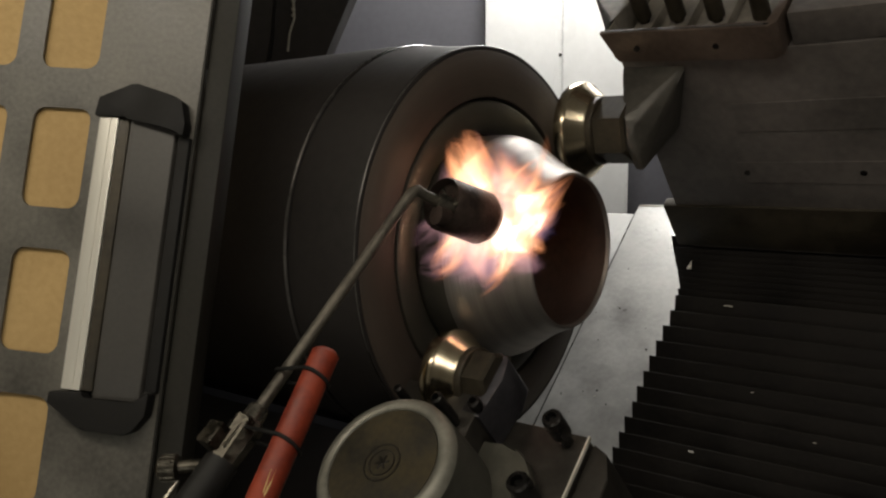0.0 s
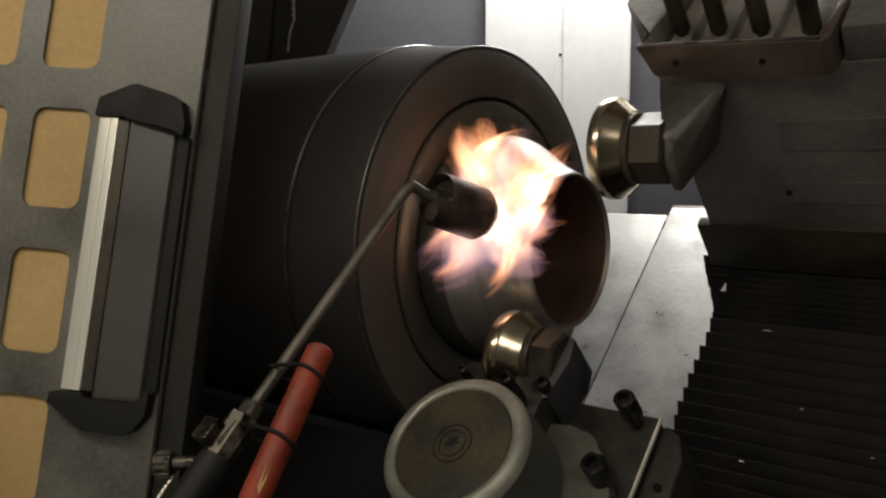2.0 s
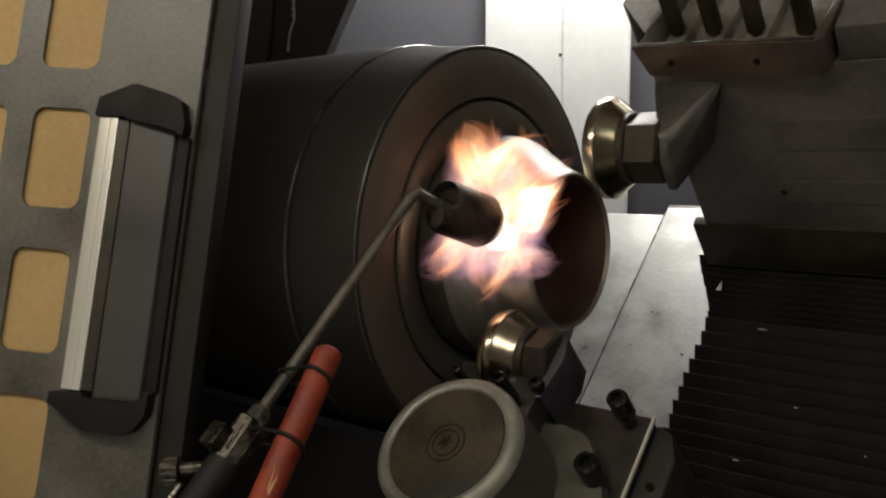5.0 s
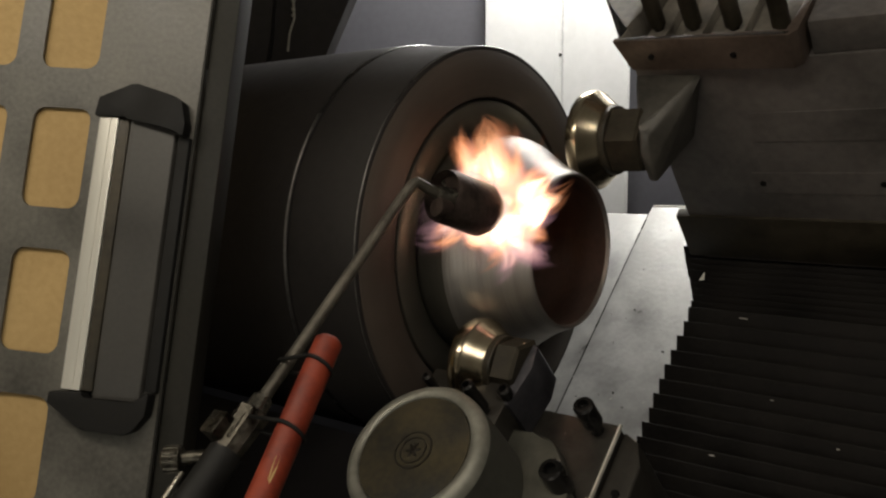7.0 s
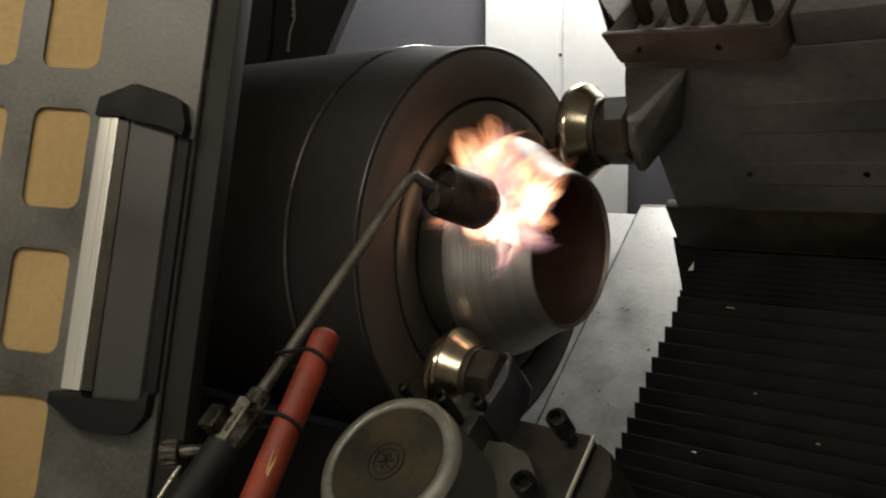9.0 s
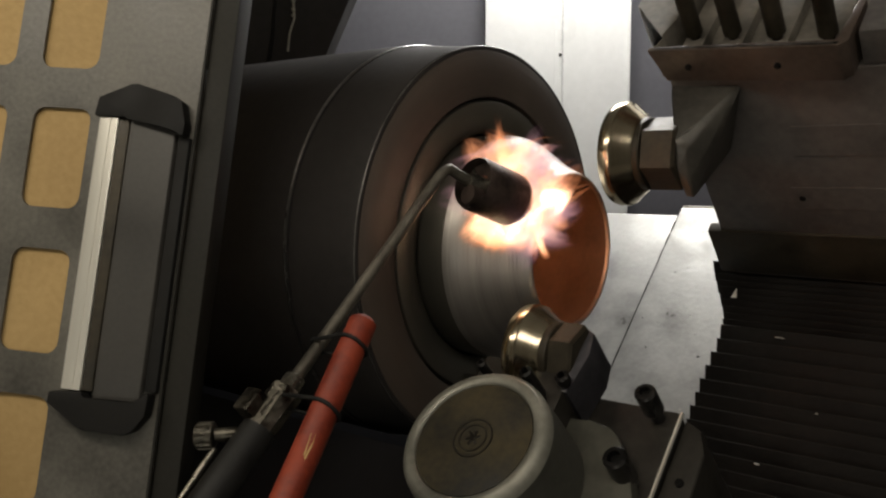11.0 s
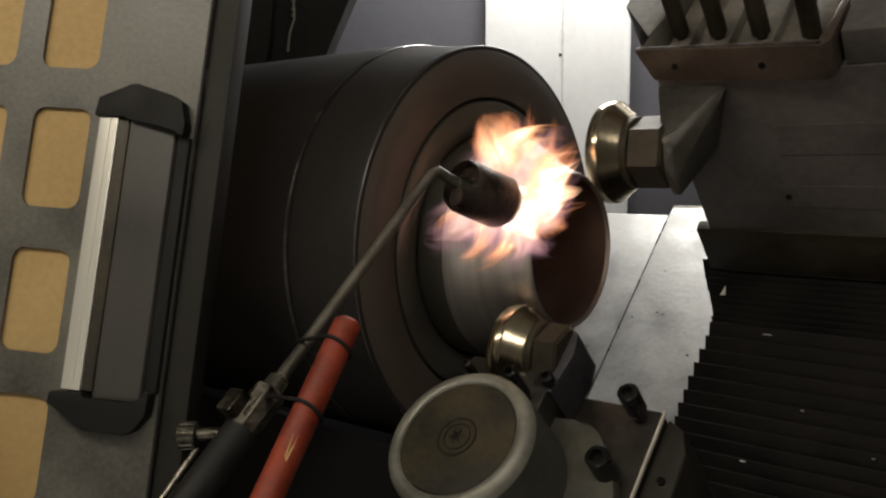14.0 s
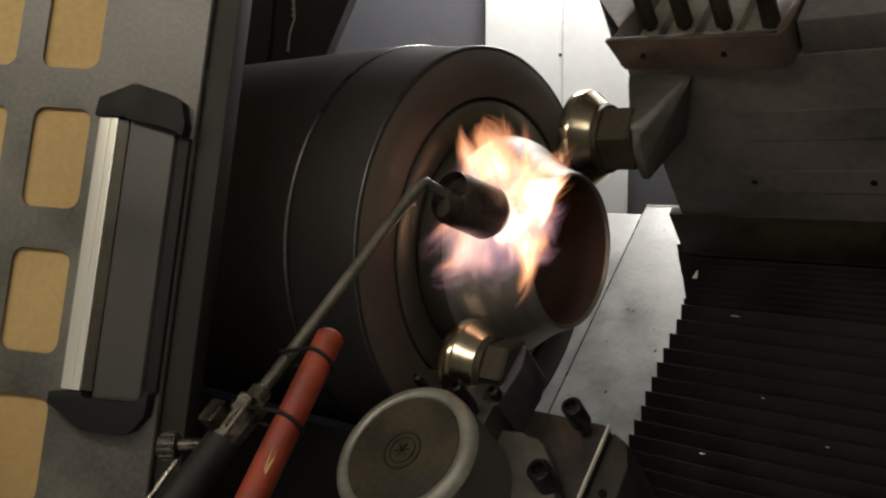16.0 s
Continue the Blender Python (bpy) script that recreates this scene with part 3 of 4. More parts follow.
def headstock_guard():
    """The black guard above the chuck with its spring-sheathed cable."""
    ob = thing("headstock_guard", CAM, "black sheet steel guard above the chuck", "machine guard")
    part("guard_sheet", prism([(-0.50, 0.28), (-0.222, 0.28), (-0.198, 0.34), (-0.143, 0.47), (-0.10, 0.62), (-0.50, 0.62)], "y", 1.46, 1.52, 0.003), M_CHUCK, ob)
    part("guard_rib", prism([(-0.50, 0.28), (-0.30, 0.28), (-0.29, 0.36), (-0.27, 0.62), (-0.50, 0.62)], "y", 1.43, 1.459, 0.003), M_CHUCK, ob)
    hose = thing("cable", CAM, "thin cable with worn shiny sheath on the guard", "cable")
    part("sheath", bent([(-0.250, 1.42, 0.60), (-0.249, 1.42, 0.46), (-0.2495, 1.42, 0.41), (-0.248, 1.42, 0.385), (-0.256, 1.42, 0.36), (-0.259, 1.42, 0.33)], 0.0020, 10), M_RIM, hose)
    for z in (0.415, 0.40, 0.39, 0.437):
        part("clip", spun([(z - 0.002, 0.0035), (z + 0.002, 0.0035)], "z", 10, at=(-0.2495, 1.42, 0)), M_RIM, hose)


headstock_guard()

# ---------------------------------------------------------------- the sliding door beside the camera


def perforated_sheet(x0, x1, y0, y1, holes, z0, z1):
    """A flat sheet with rounded rectangular openings that go through it."""
    bm = bmesh.new()

    def ring(pts, z):
        return [bm.verts.new((x, y, z)) for x, y in pts]

    cols = sorted({h[0] for h in holes})
    rows = sorted({h[1] for h in holes})
    pw, ph = cols[1] - cols[0], rows[1] - rows[0]
    hw, hh = holes[0][2] / 2, holes[0][3] / 2
    for cx in cols:
        for cy in rows:
            inner = rounded(cx - hw, cy - hh, cx + hw, cy + hh, 0.011, 5)
            outer, near = [], []
            for x, y in inner:
                near.append(abs(abs((x - cx) / hw) - abs((y - cy) / hh)))
                dx, dy = (x - cx) / hw, (y - cy) / hh
                m = max(abs(dx), abs(dy))
                outer.append((cx + dx / m * pw / 2, cy + dy / m * ph / 2))
            for q in range(4):
                best = min(range(6 * q, 6 * q + 6), key=lambda k: near[k])
                outer[best] = (cx + math.copysign(pw / 2, inner[best][0] - cx), cy + math.copysign(ph / 2, inner[best][1] - cy))
            front_i, front_o, back_i, back_o = ring(inner, z1), ring(outer, z1), ring(inner, z0), ring(outer, z0)
            n = len(inner)
            for k in range(n):
                j = (k + 1) % n
                bm.faces.new((front_i[k], front_i[j], front_o[j], front_o[k]))
                bm.faces.new((back_i[k], back_i[j], back_o[j], back_o[k]))
                bm.faces.new((front_i[k], front_i[j], back_i[j], back_i[k]))
    xr = cols[-1] + pw / 2
    box((xr, y0, z0), (x1, y1, z1), 0, bm)
    return bm


def sliding_door():
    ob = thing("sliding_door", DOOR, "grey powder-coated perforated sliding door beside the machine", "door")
    holes = [(-0.029 - 0.080 * i, 0.0772 + 0.1232 * j - 0.1232, 0.0545, 0.0875) for i in range(5) for j in range(-4, 5)]
    part("sheet", perforated_sheet(0, 0.097, -0.55, 0.57, holes, -0.0025, 0), M_DOOR, ob, smooth=20)
    part("backing_board", box((-0.45, -0.55, -0.0125), (0.006, 0.57, -0.0045), 0), M_BOARD, ob, "tan fibreboard behind the openings")
    part("edge_strip", box((0.0972, -0.55, -0.028), (0.1195, 0.57, -0.003), 0.003), M_STRIP, ob, "dark edge strip")
    part("seam_bead", box((0.0950, -0.55, -0.0005), (0.0972, 0.57, 0.0009), 0.0005), M_STRIP, ob)
    part("lower_panel", box((-0.45, -1.36, -0.028), (0.1195, -0.552, -0.003), 0.003), M_DOOR, ob)
    handle = new("pull_handle")
    handle.parent = ob
    tagged(handle, "aluminium grip with black plastic end caps")
    part("grip_bar", prism([(0.0125, 0.001), (0.0125, 0.0085), (0.0132, 0.0098), (0.0145, 0.0103), (0.0235, 0.0106), (0.0240, 0.0101), (0.0247, 0.0101), (0.0252, 0.0106), (0.0292, 0.0107), (0.0303, 0.0101), (0.0310, 0.001)], "y", -0.1155, 0.1125, 0), M_ALU, handle, "brushed aluminium bar", 30)
    part("grip_side", prism([(0.0312, 0.001), (0.0312, 0.0092), (0.0395, 0.0070), (0.0405, 0.001)], "y", -0.1155, 0.1125, 0.0006), M_HUB, handle, "dark flank of the grip")
    part("side_strip", prism([(0.0822, 0.0005), (0.0948, 0.0005), (0.0935, 0.0045), (0.0835, 0.0040)], "y", -0.1115, 0.1000, 0.0008), M_PLASTIC, handle, "black strip along the right of the wing")
    part("wing", prism([(0.041, 0.0005), (0.082, 0.0005), (0.080, 0.0045), (0.044, 0.008), (0.041, 0.008)], "y", -0.1210, 0.1120, 0.0008), M_WING, handle, "dark grey plastic wing")
    part("end_cap", prism([(0.010, 0.1127), (0.036, 0.1127), (0.040, 0.1135), (0.078, 0.1075), (0.0865, 0.100), (0.0920, 0.100), (0.0925, 0.1108), (0.0875, 0.1285), (0.079, 0.1335), (0.046, 0.1420), (0.040, 0.1415), (0.012, 0.1290)], "z", 0.0006, 0.014, 0.002), M_PLASTIC, handle)
    part("end_cap", prism([(0.0050, -0.1185), (0.0045, -0.1275), (0.034, -0.1445), (0.040, -0.1470), (0.074, -0.1470), (0.082, -0.143), (0.0915, -0.1300), (0.0925, -0.112), (0.087, -0.112), (0.080, -0.1225), (0.036, -0.1225), (0.034, -0.1162)], "z", 0.0006, 0.014, 0.002), M_PLASTIC, handle)


sliding_door()

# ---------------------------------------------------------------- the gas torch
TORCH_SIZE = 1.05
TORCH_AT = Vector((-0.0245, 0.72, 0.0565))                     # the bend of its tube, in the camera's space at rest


def torch():
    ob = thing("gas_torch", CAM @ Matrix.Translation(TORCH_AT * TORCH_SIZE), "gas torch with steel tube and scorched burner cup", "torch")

    def p(x, y, z):
        return Vector((x, y, z)) - TORCH_AT

    elbow, joint = p(-0.0245, 0.72, 0.0580), p(-0.1283, 0.60, -0.1072)
    way = (joint - elbow).normalized()
    back, aim = p(-0.0015, 0.733, 0.0495), Vector((0.74, 0.62, -0.24)).normalized()
    tube = [joint, joint.lerp(elbow, 0.5), elbow + way * 0.016, elbow + way * 0.010 + Vector((0.0008, 0, 0.001)), elbow + way * 0.005 + Vector((0.0025, 0.001, 0.0022)), elbow + Vector((0.0045, 0.003, 0.0012)), elbow.lerp(back, 0.55) + Vector((0, 0, 0.001)), back]
    part("tube", bent(tube, 0.0047, 16), M_PIPE, ob, "heat-stained steel tube", 60)
    q = aim.to_track_quat("X", "Z").to_matrix().to_4x4()
    cup = Matrix.Translation(back) @ q
    prof = [(0.002, 0.0226), (0.006, 0.0240), (0.050, 0.0244), (0.0600, 0.0185), (0.0606, 0.0172), (0.050, 0.0226), (0.010, 0.0222)]
    part("burner_cup", moved(spun(prof, "x", 40, close=True), cup), M_CUP, ob, "scorched burner cup", 35)
    part("jet", moved(spun([(-0.004, 0.006), (0.004, 0.0085), (0.016, 0.0085), (0.020, 0.0105), (0.034, 0.0105), (0.035, 0.008)], "x", 24), cup), M_CHROME, ob)
    for k in range(3):
        a = radians(120 * k + 50)
        part("spoke", moved(rod((0.010, 0, 0), (0.012, 0.0222 * math.cos(a), 0.0222 * math.sin(a)), 0.0017, None, 8), cup), M_CHROME, ob)
    part("baffle", moved(spun([(0.012, 0.0100), (0.0135, 0.0100), (0.0135, 0.0219), (0.012, 0.0219)], "x", 32, close=True), cup), M_CUP, ob, "sooty baffle inside the cup")
    part("side_nut", moved(spun([(0.0, 0.0085), (0.012, 0.0088), (0.013, 0.007)], "x", 20), cup @ Matrix.Translation((-0.004, -0.004, -0.0125))), M_CUP, ob)
    # valve
    collar = Matrix.Translation(joint) @ (-way).to_track_quat("X", "Z").to_matrix().to_4x4()
    part("collar", moved(spun([(-0.010, 0.006), (-0.008, 0.0078), (0.004, 0.0078), (0.006, 0.0062)], "x", 24), collar), M_CHROME, ob)
    part("collar_nut", moved(spun([(-0.034, 0.0105), (-0.032, 0.0115), (-0.013, 0.0115), (-0.0105, 0.010)], "x", 6), collar), M_TARNISHED, ob, smooth=20)
    valve, knob = joint + way * 0.043, p(-0.1815, 0.578, -0.1405)
    part("valve_body", rod(joint + way * 0.006, joint + way * 0.046, 0.0125, 0.0105, 8, None, 0.0015), M_TARNISHED, ob, "worn nickel valve body", 20)
    part("valve_block", moved(box((-0.009, -0.008, -0.011), (0.009, 0.008, 0.011), 0.002), Matrix.Translation(joint + way * 0.026 + Vector((-0.010, -0.002, 0.004))) @ way.to_track_quat("X", "Z").to_matrix().to_4x4()), M_TARNISHED, ob)
    part("valve_stem", rod(valve, knob, 0.0055, 0.0045, 14), M_TARNISHED, ob)
    axis = (knob - valve).normalized()
    km = Matrix.Translation(knob) @ axis.to_track_quat("X", "Z").to_matrix().to_4x4()
    wheel = bmesh.new()
    spun([(-0.006, 0.0075), (-0.005, 0.0088), (0.006, 0.0088), (0.0075, 0.007)], "x", 24, wheel)
    km_knob = part("valve_knob", moved(wheel, km), M_TARNISHED, ob)
    for k in range(10):
        a = 2 * math.pi * k / 10
        rib = box((-0.0045, 0.0083 * math.cos(a) - 0.0011, 0.0083 * math.sin(a) - 0.0011), (0.0055, 0.0083 * math.cos(a) + 0.0011, 0.0083 * math.sin(a) + 0.0011), 0.0004, None, 1)
        part("knurl", moved(rib, km), M_TARNISHED, km_knob)
    part("grip", bent([joint + way * 0.040, joint + way * 0.050, joint + way * 0.10, joint + way * 0.17], 0.0125, 18), M_HOSE, ob, "black rubber grip")
    part("trigger_rod", rod(p(-0.176, 0.577, -0.149), p(-0.196, 0.548, -0.186), 0.0022, None, 10), M_CHROME, ob)
    # red tube strapped alongside
    top, foot = p(-0.0785, 0.60, -0.0615), p(-0.1205, 0.525, -0.1740)
    red = part("red_tube", rod(top, foot, 0.0100, None, 28, None, 0.003), M_RED, ob, "scuffed red plastic tube")
    ray = (foot - top).normalized()
    face = Vector((0.25, -0.9, 0.25))
    face = (face - ray * face.dot(ray)).normalized()
    mid = top + ray * 0.098 + face * 0.0099
    side = ray.cross(face)
    scuff = bmesh.new()
    scuff.faces.new([scuff.verts.new(mid + ray * a + side * b + face * c) for a, b, c in ((-0.012, 0.0006, 0), (-0.004, 0.0028, -0.0003), (0.010, 0.0018, 0), (0.013, -0.0004, 0.0001), (0.002, -0.0010, 0.0001))])
    bmesh.ops.solidify(scuff, geom=scuff.faces[:], thickness=-0.0004)
    part("scuff", scuff, M_SCUFF, red)
    for f in (0.022, 0.072):
        a = top + ray * f
        k = (a - elbow).dot(way)
        b = elbow + way * k
        across = (b - a).normalized()
        perp = ray.cross(across).normalized()
        loop = []
        for s in range(33):
            w = 2 * math.pi * s / 32
            centre, r = (a, 0.0110) if math.cos(w) < 0 else (b, 0.0060)
            loop.append(centre + across * r * math.cos(w) + perp * r * math.sin(w) + ray * 0.002 * math.sin(w))
        part("cable_tie", bent(loop, 0.0015, 8), M_HOSE, ob)
    for piece in ob.children_recursive:
        piece.data.transform(Matrix.Scale(TORCH_SIZE, 4))
    return ob


TORCH = torch()

# ---------------------------------------------------------------- the flame
scene.cycles.transparent_max_bounces = 40


STRIKE_X, STRIKE_TURN = -0.030, radians(116)                   # where the jet strikes the neck: place along the spindle, turn round it
RISE = Vector((-0.06, 0.74, 0.67))                             # upwards, in the machine's space


def neck_radius(x):
    return float(np.interp(x, (-0.12, -0.08, -0.065, -0.05, -0.035, -0.02, 0.0, 0.02), (0.122, 0.1222, 0.1178, 0.108, 0.0975, 0.089, 0.0811, 0.074)))


def swept_flame(name, material, parent, path, seed, flat=0.4):
    """A tongue of flame along path(u) -> centre, outward direction, half width: lens-shaped across, pointed at the tip."""
    rnd = random.Random(seed)
    ph = rnd.uniform(0, 6.28)
    bm = bmesh.new()
    flow = bm.loops.layers.uv.new("flow")
    rings, steps, around = [], 22, 16
    for i in range(steps + 1):
        u = i / steps
        centre, out, w = path(u)
        ahead = (path(min(1, u + 0.02))[0] - path(max(0, u - 0.02))[0]).normalized()
        across = out.cross(ahead).normalized()
        w *= 1 + 0.22 * math.sin(u * 9 + ph)
        rings.append([(bm.verts.new(centre + across * w * math.cos(a) + out * flat * w * math.sin(a)), ((math.cos(a) + 1) / 2, u)) for a in [2 * math.pi * k / around for k in range(around)]])
    for a, b in zip(rings, rings[1:]):
        for k in range(around):
            j = (k + 1) % around
            four = (a[k], a[j], b[j], b[k])
            face = bm.faces.new([q[0] for q in four])
            for loop, q in zip(face.loops, four):
                loop[flow].uv = q[1]
    return part(name, bm, material, parent, smooth=180)


def lick(material, heading, length, width, lift, seed, name, offset=(0.0, 0.0)):
    """A tongue that runs over the pipe's surface from the strike point (heading 0: up the neck, 90: to the mouth) and lifts off at its tip."""
    rnd = random.Random(seed)
    bend, ph = rnd.uniform(-0.9, 0.9), rnd.uniform(0, 6.28)
    h = radians(heading)

    def path(u):
        a = h + bend * u
        x = STRIKE_X + offset[0] + length * u * math.sin(a)
        turn = STRIKE_TURN - (offset[1] + length * u * math.cos(a) + 0.06 * length * u * math.sin(5 * u + ph)) / 0.095
        out = Vector((0, math.cos(turn), math.sin(turn)))
        w = width * (0.55 + 0.45 * math.sin(min(1, u * 2.0) * math.pi / 2)) * (1 - u ** 2.4) ** 0.8 + 0.0006
        return Vector((x, 0, 0)) + out * (neck_radius(x) + 0.004 + 0.3 * width + 0.12 * length * u * u) + RISE * lift * u * u, out, w

    return swept_flame(name, material, FLAME, path, seed)


FLAME = thing("torch_flame", MACHINE, "orange and white gas flame licking round the pipe neck", "flame")
# group, material, how many, headings, lengths, half widths, rise of the tip, scatter of the foot
LICK_KINDS = (
    ("core", M_CORE, 6, (35, 205), (0.040, 0.056), (0.020, 0.027), (0.0, 0.004), 0.010),
    ("up", M_CORE, 5, (0, 62), (0.054, 0.076), (0.019, 0.026), (0.004, 0.008), 0.010),
    ("up", M_ORANGE, 12, (-42, 50), (0.058, 0.092), (0.022, 0.034), (0.004, 0.022), 0.022),
    ("up", M_ORANGE, 5, (-50, 45), (0.055, 0.090), (0.009, 0.015), (0.010, 0.036), 0.026),
    ("up", M_PINK, 9, (-45, 50), (0.058, 0.092), (0.024, 0.036), (0.004, 0.018), 0.022),
    ("up", M_VIOLET, 3, (-50, 30), (0.080, 0.105), (0.026, 0.036), (0.004, 0.012), 0.016),
    ("right", M_ORANGE, 6, (55, 130), (0.050, 0.070), (0.014, 0.021), (0.0, 0.006), 0.016),
    ("right", M_PINK, 8, (55, 145), (0.052, 0.074), (0.016, 0.024), (0.0, 0.005), 0.018),
    ("right", M_VIOLET, 4, (80, 150), (0.050, 0.066), (0.018, 0.025), (0.0, 0.004), 0.014),
    ("down", M_PINK, 11, (135, 208), (0.055, 0.085), (0.024, 0.036), (0.0, 0.006), 0.024),
    ("down", M_ORANGE, 6, (140, 212), (0.050, 0.080), (0.013, 0.021), (0.0, 0.008), 0.022),
    ("down", M_VIOLET, 4, (150, 215), (0.065, 0.090), (0.026, 0.036), (0.0, 0.004), 0.018),
    ("left", M_PINK, 2, (235, 290), (0.050, 0.070), (0.014, 0.021), (0.002, 0.010), 0.016),
    ("left", M_ORANGE, 1, (240, 300), (0.055, 0.075), (0.008, 0.014), (0.004, 0.014), 0.014),
)
LICKS = []
_rnd = random.Random(31)
for grp, mat, count, heads, lens, wids, lifts, scatter in LICK_KINDS:
    for k in range(count):
        head = heads[0] + (heads[1] - heads[0]) * (k + 0.5) / count + _rnd.uniform(-7, 7)
        ln, wd, up = _rnd.uniform(*lens), _rnd.uniform(*wids), _rnd.uniform(*lifts)
        foot = (_rnd.uniform(-scatter, scatter), _rnd.uniform(-scatter, scatter))
        LICKS.append((lick(mat, head, ln, wd, up, 40 + len(LICKS), "flame_core" if mat is M_CORE else "flame_tongue", foot), head, ln, grp))


def jet_path(u):
    a, b = Vector((-0.036, -0.056, 0.112)), Vector((-0.027, -0.040, 0.080))
    return a.lerp(b, u), Vector((1, 0, 0)), 0.011 + 0.010 * u


swept_flame("jet", M_CORE, FLAME, jet_path, 5, 0.9)


def inner_path(side):
    def path(u):
        turn = STRIKE_TURN + 0.2 + side * 0.5
        out = Vector((0, math.cos(turn), math.sin(turn)))
        return Vector((-0.062 - 0.075 * u, 0, 0)) + out * (0.060 + 0.02 * u), out, 0.016 * (1 - u ** 3) + 0.001
    return path


INNER_FLAMES = [swept_flame("inner_flame", M_INNER, FLAME, inner_path(side), 300 + side, 0.5) for side in (-1, 0, 1)]

# ---------------------------------------------------------------- what moves
# seconds, travel along the spindle, opening of the two slides
TRAVEL = ((0, 0, 0), (0.5, .003, -.003), (1, .0164, -.0134), (1.5, .0364, -.0241), (2, .0573, -.0328), (2.5, .0792, -.0387), (3, .0812, -.008),
          (3.5, .045, -.0067), (4, .0181, -.009), (4.2, .0185, -.0145), (4.65, .0364, -.0255), (5.15, .0573, -.0345), (5.65, .0785, -.0405), (6.15, .0785, -.0150),
          (6.5, .0559, -.0154), (7, .0239, -.018), (7.5, .0108, -.0107), (8, .004, -.0044), (8.5, .0002, -.0002), (9, .0035, -.0022), (9.2, .0047, -.0046),
          (9.65, .0164, -.0145), (10.15, .0364, -.027), (10.65, .0573, -.037), (11.15, .0785, -.0435), (11.3, .081, -.0448), (11.5, .0808, -.0311), (12, .0667, -.0089),
          (12.5, .0221, -.0069), (13, .0188, -.0178), (13.5, .0378, -.0296), (14, .0585, -.0393), (14.5, .0802, -.0459), (15, .067, -.0304), (15.5, .0264, -.0228), (16, .0133, -.0155))
# seconds, the torch's shift to the right and up in millimetres, and its tilt and lean in degrees
TORCH_SWAY = ((0.0, -1.5, -9.1, 1.1, 1.0), (0.5, -3.2, -6.9, 1.5, 1.2), (1.0, -11.5, -10.1, -1.0, -0.2), (1.5, -11.1, -8.2, 0.5, 0.5), (2.0, -5.4, -5.6, 1.7, 1.0), (2.5, -1.0, -7.6, 1.3, 1.1), (3.0, 3.2, -7.1, 2.3, 1.5), (3.5, -0.5, -10.3, -0.2, 0.3), (4.0, -2.6, -11.6, -1.1, -0.1), (6.5, 2.4, -11.0, -0.9, 0.2), (7.0, -1.4, -2.3, -0.4, -0.2), (7.5, 0.0, 0.0, -0.0, -0.0), (8.0, -1.1, -0.3, -0.3, 0.0), (8.5, -2.9, -4.4, -1.0, -0.1), (9.0, -3.9, 2.9, -0.2, -0.5), (9.2, -4.1, 1.7, -1.0, -0.5), (11.3, 33.9, 9.5, -1.0, 1.5), (11.5, 37.7, -13.7, -4.8, 1.7), (12.0, 32.6, -6.7, -3.8, 1.4), (12.5, 25.5, -0.6, -3.4, 1.1), (13.0, 21.9, -3.6, -4.0, 0.8), (13.5, 19.9, -5.4, -4.7, 0.4), (14.0, 15.9, 7.2, -1.0, 1.7), (14.5, 11.6, -3.8, -2.2, 2.0), (15.0, 5.6, 2.3, -0.3, 2.5), (15.5, -3.2, -1.8, -1.9, 1.5), (16.0, 5.5, -2.1, -1.1, 2.4))

# seconds, and how far the flame licks upwards and downwards
LICK_ROWS = ((0, .7, .9), (0.5, 1.0, 1.0), (1, 1.25, .9), (1.5, 1.15, 1.0), (2, .95, .9), (2.5, .6, .9), (3, .9, .8), (3.5, .55, .6), (4, .75, .9), (5, .9, .9), (6.3, .9, .9),
             (6.5, .5, .8), (7, .7, .6), (7.5, .8, .8), (8, .95, .8), (8.5, .95, .6), (9, .8, .45), (9.2, .9, .5), (11.3, .30, .2), (11.5, .35, .45), (11.8, .95, .5), (12, .6, .6), (12.2, .25, .35), (12.3, .25, .35),
             (12.5, .65, .85), (13, .95, .8), (13.5, .7, 1.0), (14, .9, .8), (14.5, .75, .9), (15, .8, .8), (15.2, 1.2, 1.1), (15.5, 1.35, 1.35), (16, .75, .8))

# seconds, and how far the flame inside the pipe has drawn back from the mouth
INNER_ROWS = ((0, -.5), (10.5, -.5), (10.9, -.1), (11.1, 0), (11.3, 0), (11.5, 0), (11.6, -.05), (11.75, -.42), (11.9, -.35), (12.0, -.085), (12.12, -.01), (12.2, 0), (12.3, 0), (12.37, -.2), (12.45, -.5), (16, -.5))


def reach_of(group, t):
    for (t0, u0, d0), (t1, u1, d1) in zip(LICK_ROWS, LICK_ROWS[1:]):
        if t0 <= t <= t1:
            f = (t - t0) / (t1 - t0)
            up, down = u0 + f * (u1 - u0), d0 + f * (d1 - d0)
            return {"up": up, "down": down, "left": down, "right": 0.95, "core": 1.0}[group]
    return 1.0


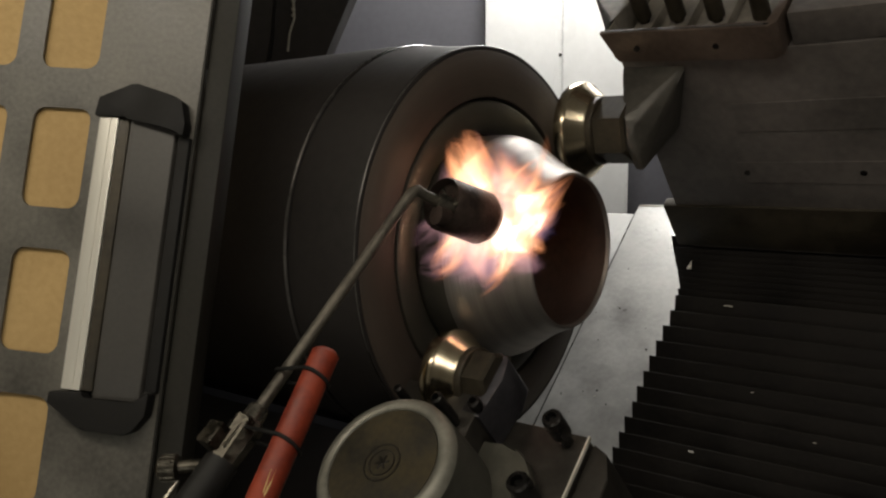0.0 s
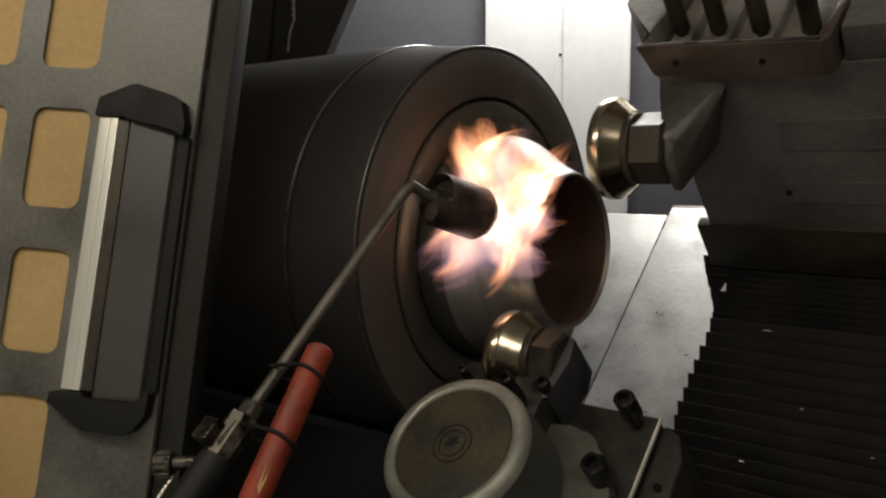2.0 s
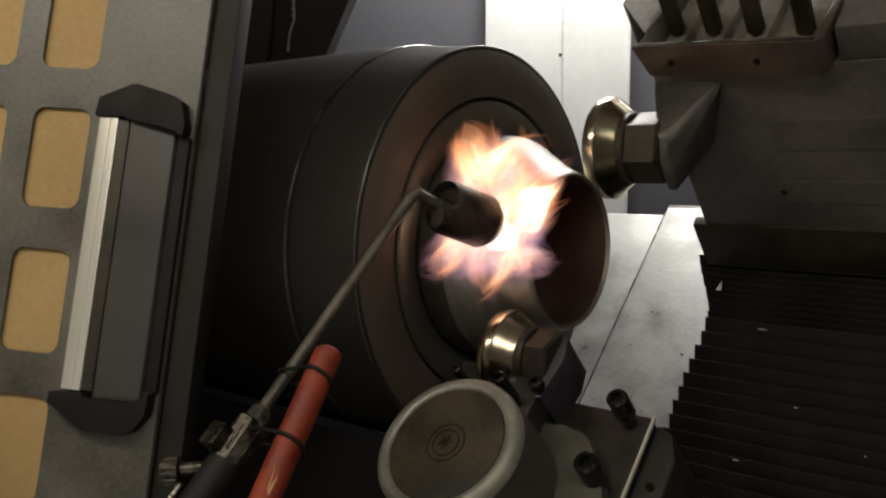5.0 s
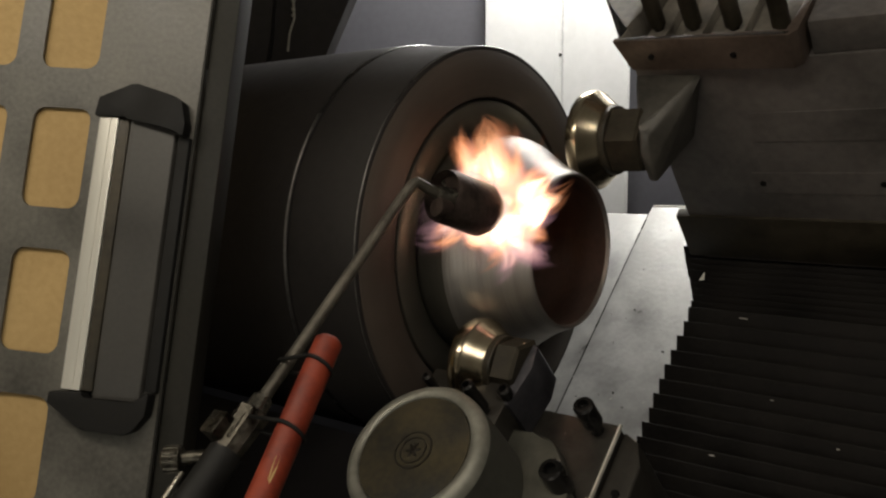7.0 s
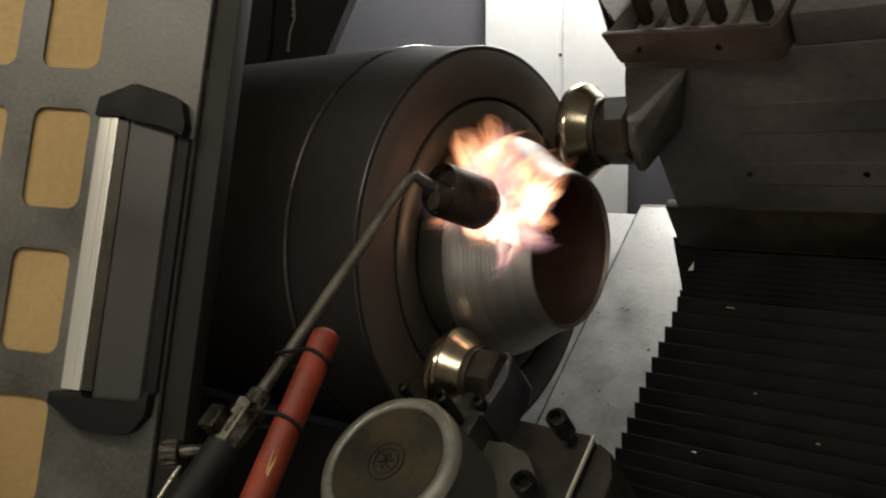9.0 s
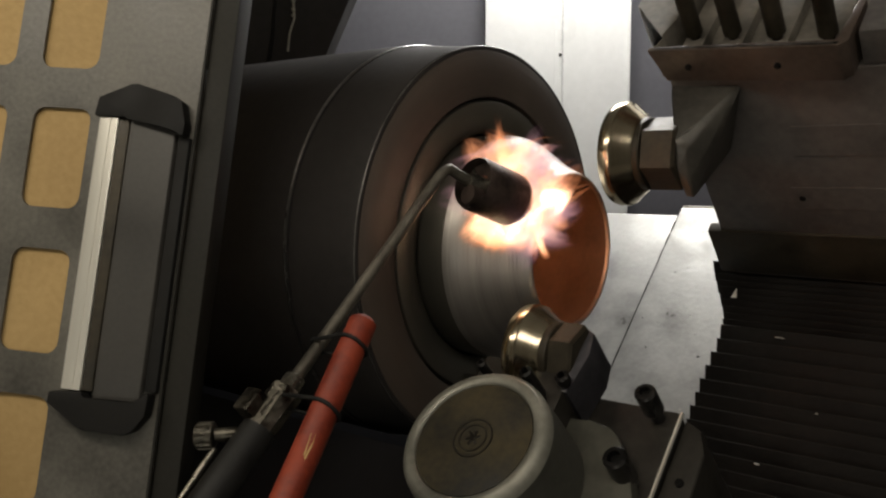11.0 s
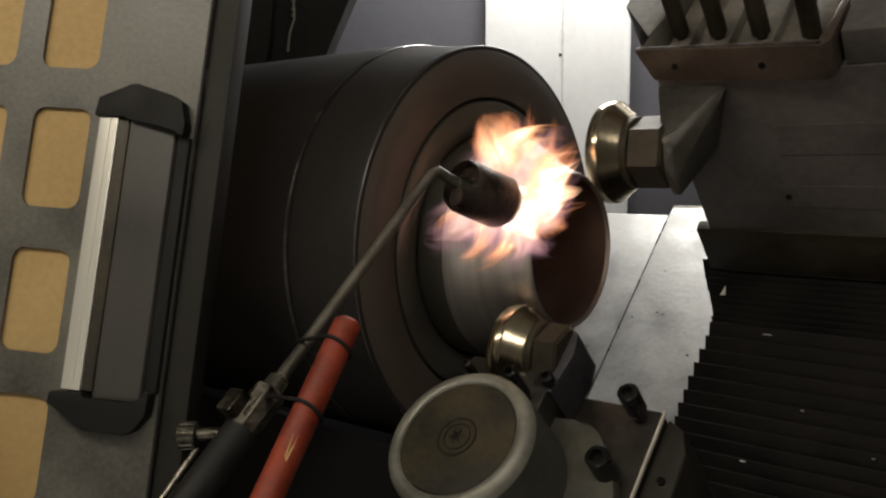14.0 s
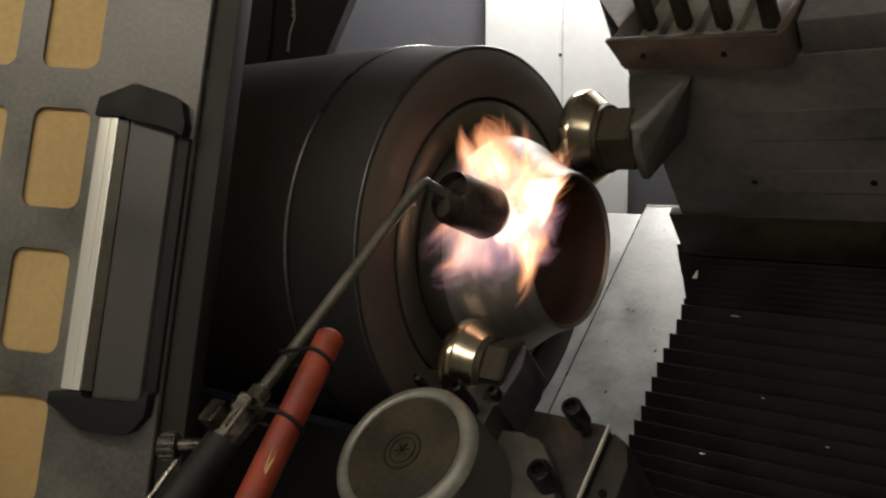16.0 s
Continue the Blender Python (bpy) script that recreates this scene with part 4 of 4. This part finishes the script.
def motions():
    walk(UPPER, [(t, MACHINE @ pose(a, r, 0)) for t, a, r in TRAVEL])
    walk(LOWER, [(t, MACHINE @ pose(a, -r, 0)) for t, a, r in TRAVEL])
    walk(WAY_COVER, [(t, MACHINE @ pose(a, 0, 0)) for t, a, r in TRAVEL])
    walk(BELLOWS, [(t, MACHINE @ pose(a, 0, 0)) for t, a, r in TRAVEL])
    for fold, share in FOLDS:
        walk(fold, [(t, pose(0, share * r, 0)) for t, a, r in TRAVEL])
    turns = [k * 0.1 for k in range(161)]
    walk(PIPE, [(t, MACHINE @ pose(0, 0, 0, 80 * k)) for k, t in enumerate(turns)])
    walk(CHUCK, [(t, MACHINE @ pose(0, 0, 0, 80 * k)) for k, t in enumerate(turns)])
    for roller in (UPPER_ROLLER, LOWER_ROLLER):
        place = roller.location.copy()
        walk(roller, [(t, pose(*place, -70 * k)) for k, t in enumerate(turns)])
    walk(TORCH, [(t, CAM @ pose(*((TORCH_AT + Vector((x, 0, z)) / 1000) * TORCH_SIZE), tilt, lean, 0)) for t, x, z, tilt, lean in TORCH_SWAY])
    walk(FLAME, [(t, MACHINE @ pose(0.00076 * (x + 1.5), 0, 0, -0.63 * (z + 9.1))) for t, x, z, tilt, lean in TORCH_SWAY])
    for flame in INNER_FLAMES:
        walk(flame, [(t, pose(deep, 0, 0)) for t, deep in INNER_ROWS])
    rnd = random.Random(11)
    strike = Vector((STRIKE_X, 0.093 * math.cos(STRIKE_TURN), 0.093 * math.sin(STRIKE_TURN)))
    radial = Vector((0, math.cos(STRIKE_TURN), math.sin(STRIKE_TURN)))
    for tongue, heading, length, group in LICKS:
        rows, calm = [], group == "core"
        for k in range(107):
            t = k * 0.15
            slide = (reach_of(group, t) - 1) * length * 0.8 + rnd.uniform(-0.10, 0.10) * length * (0.3 if calm else 1)
            a = radians(heading)
            swing = Matrix.Translation(strike) @ Matrix.Rotation(radians(rnd.gauss(0, 4 if calm else 10)), 4, radial) @ Matrix.Translation(-strike)
            rows.append((t, pose(slide * math.sin(a), 0, 0, -math.degrees(slide * math.cos(a) / 0.095)) @ swing))
        rows.append((16.0, rows[-1][1]))
        walk(tongue, rows)


motions()
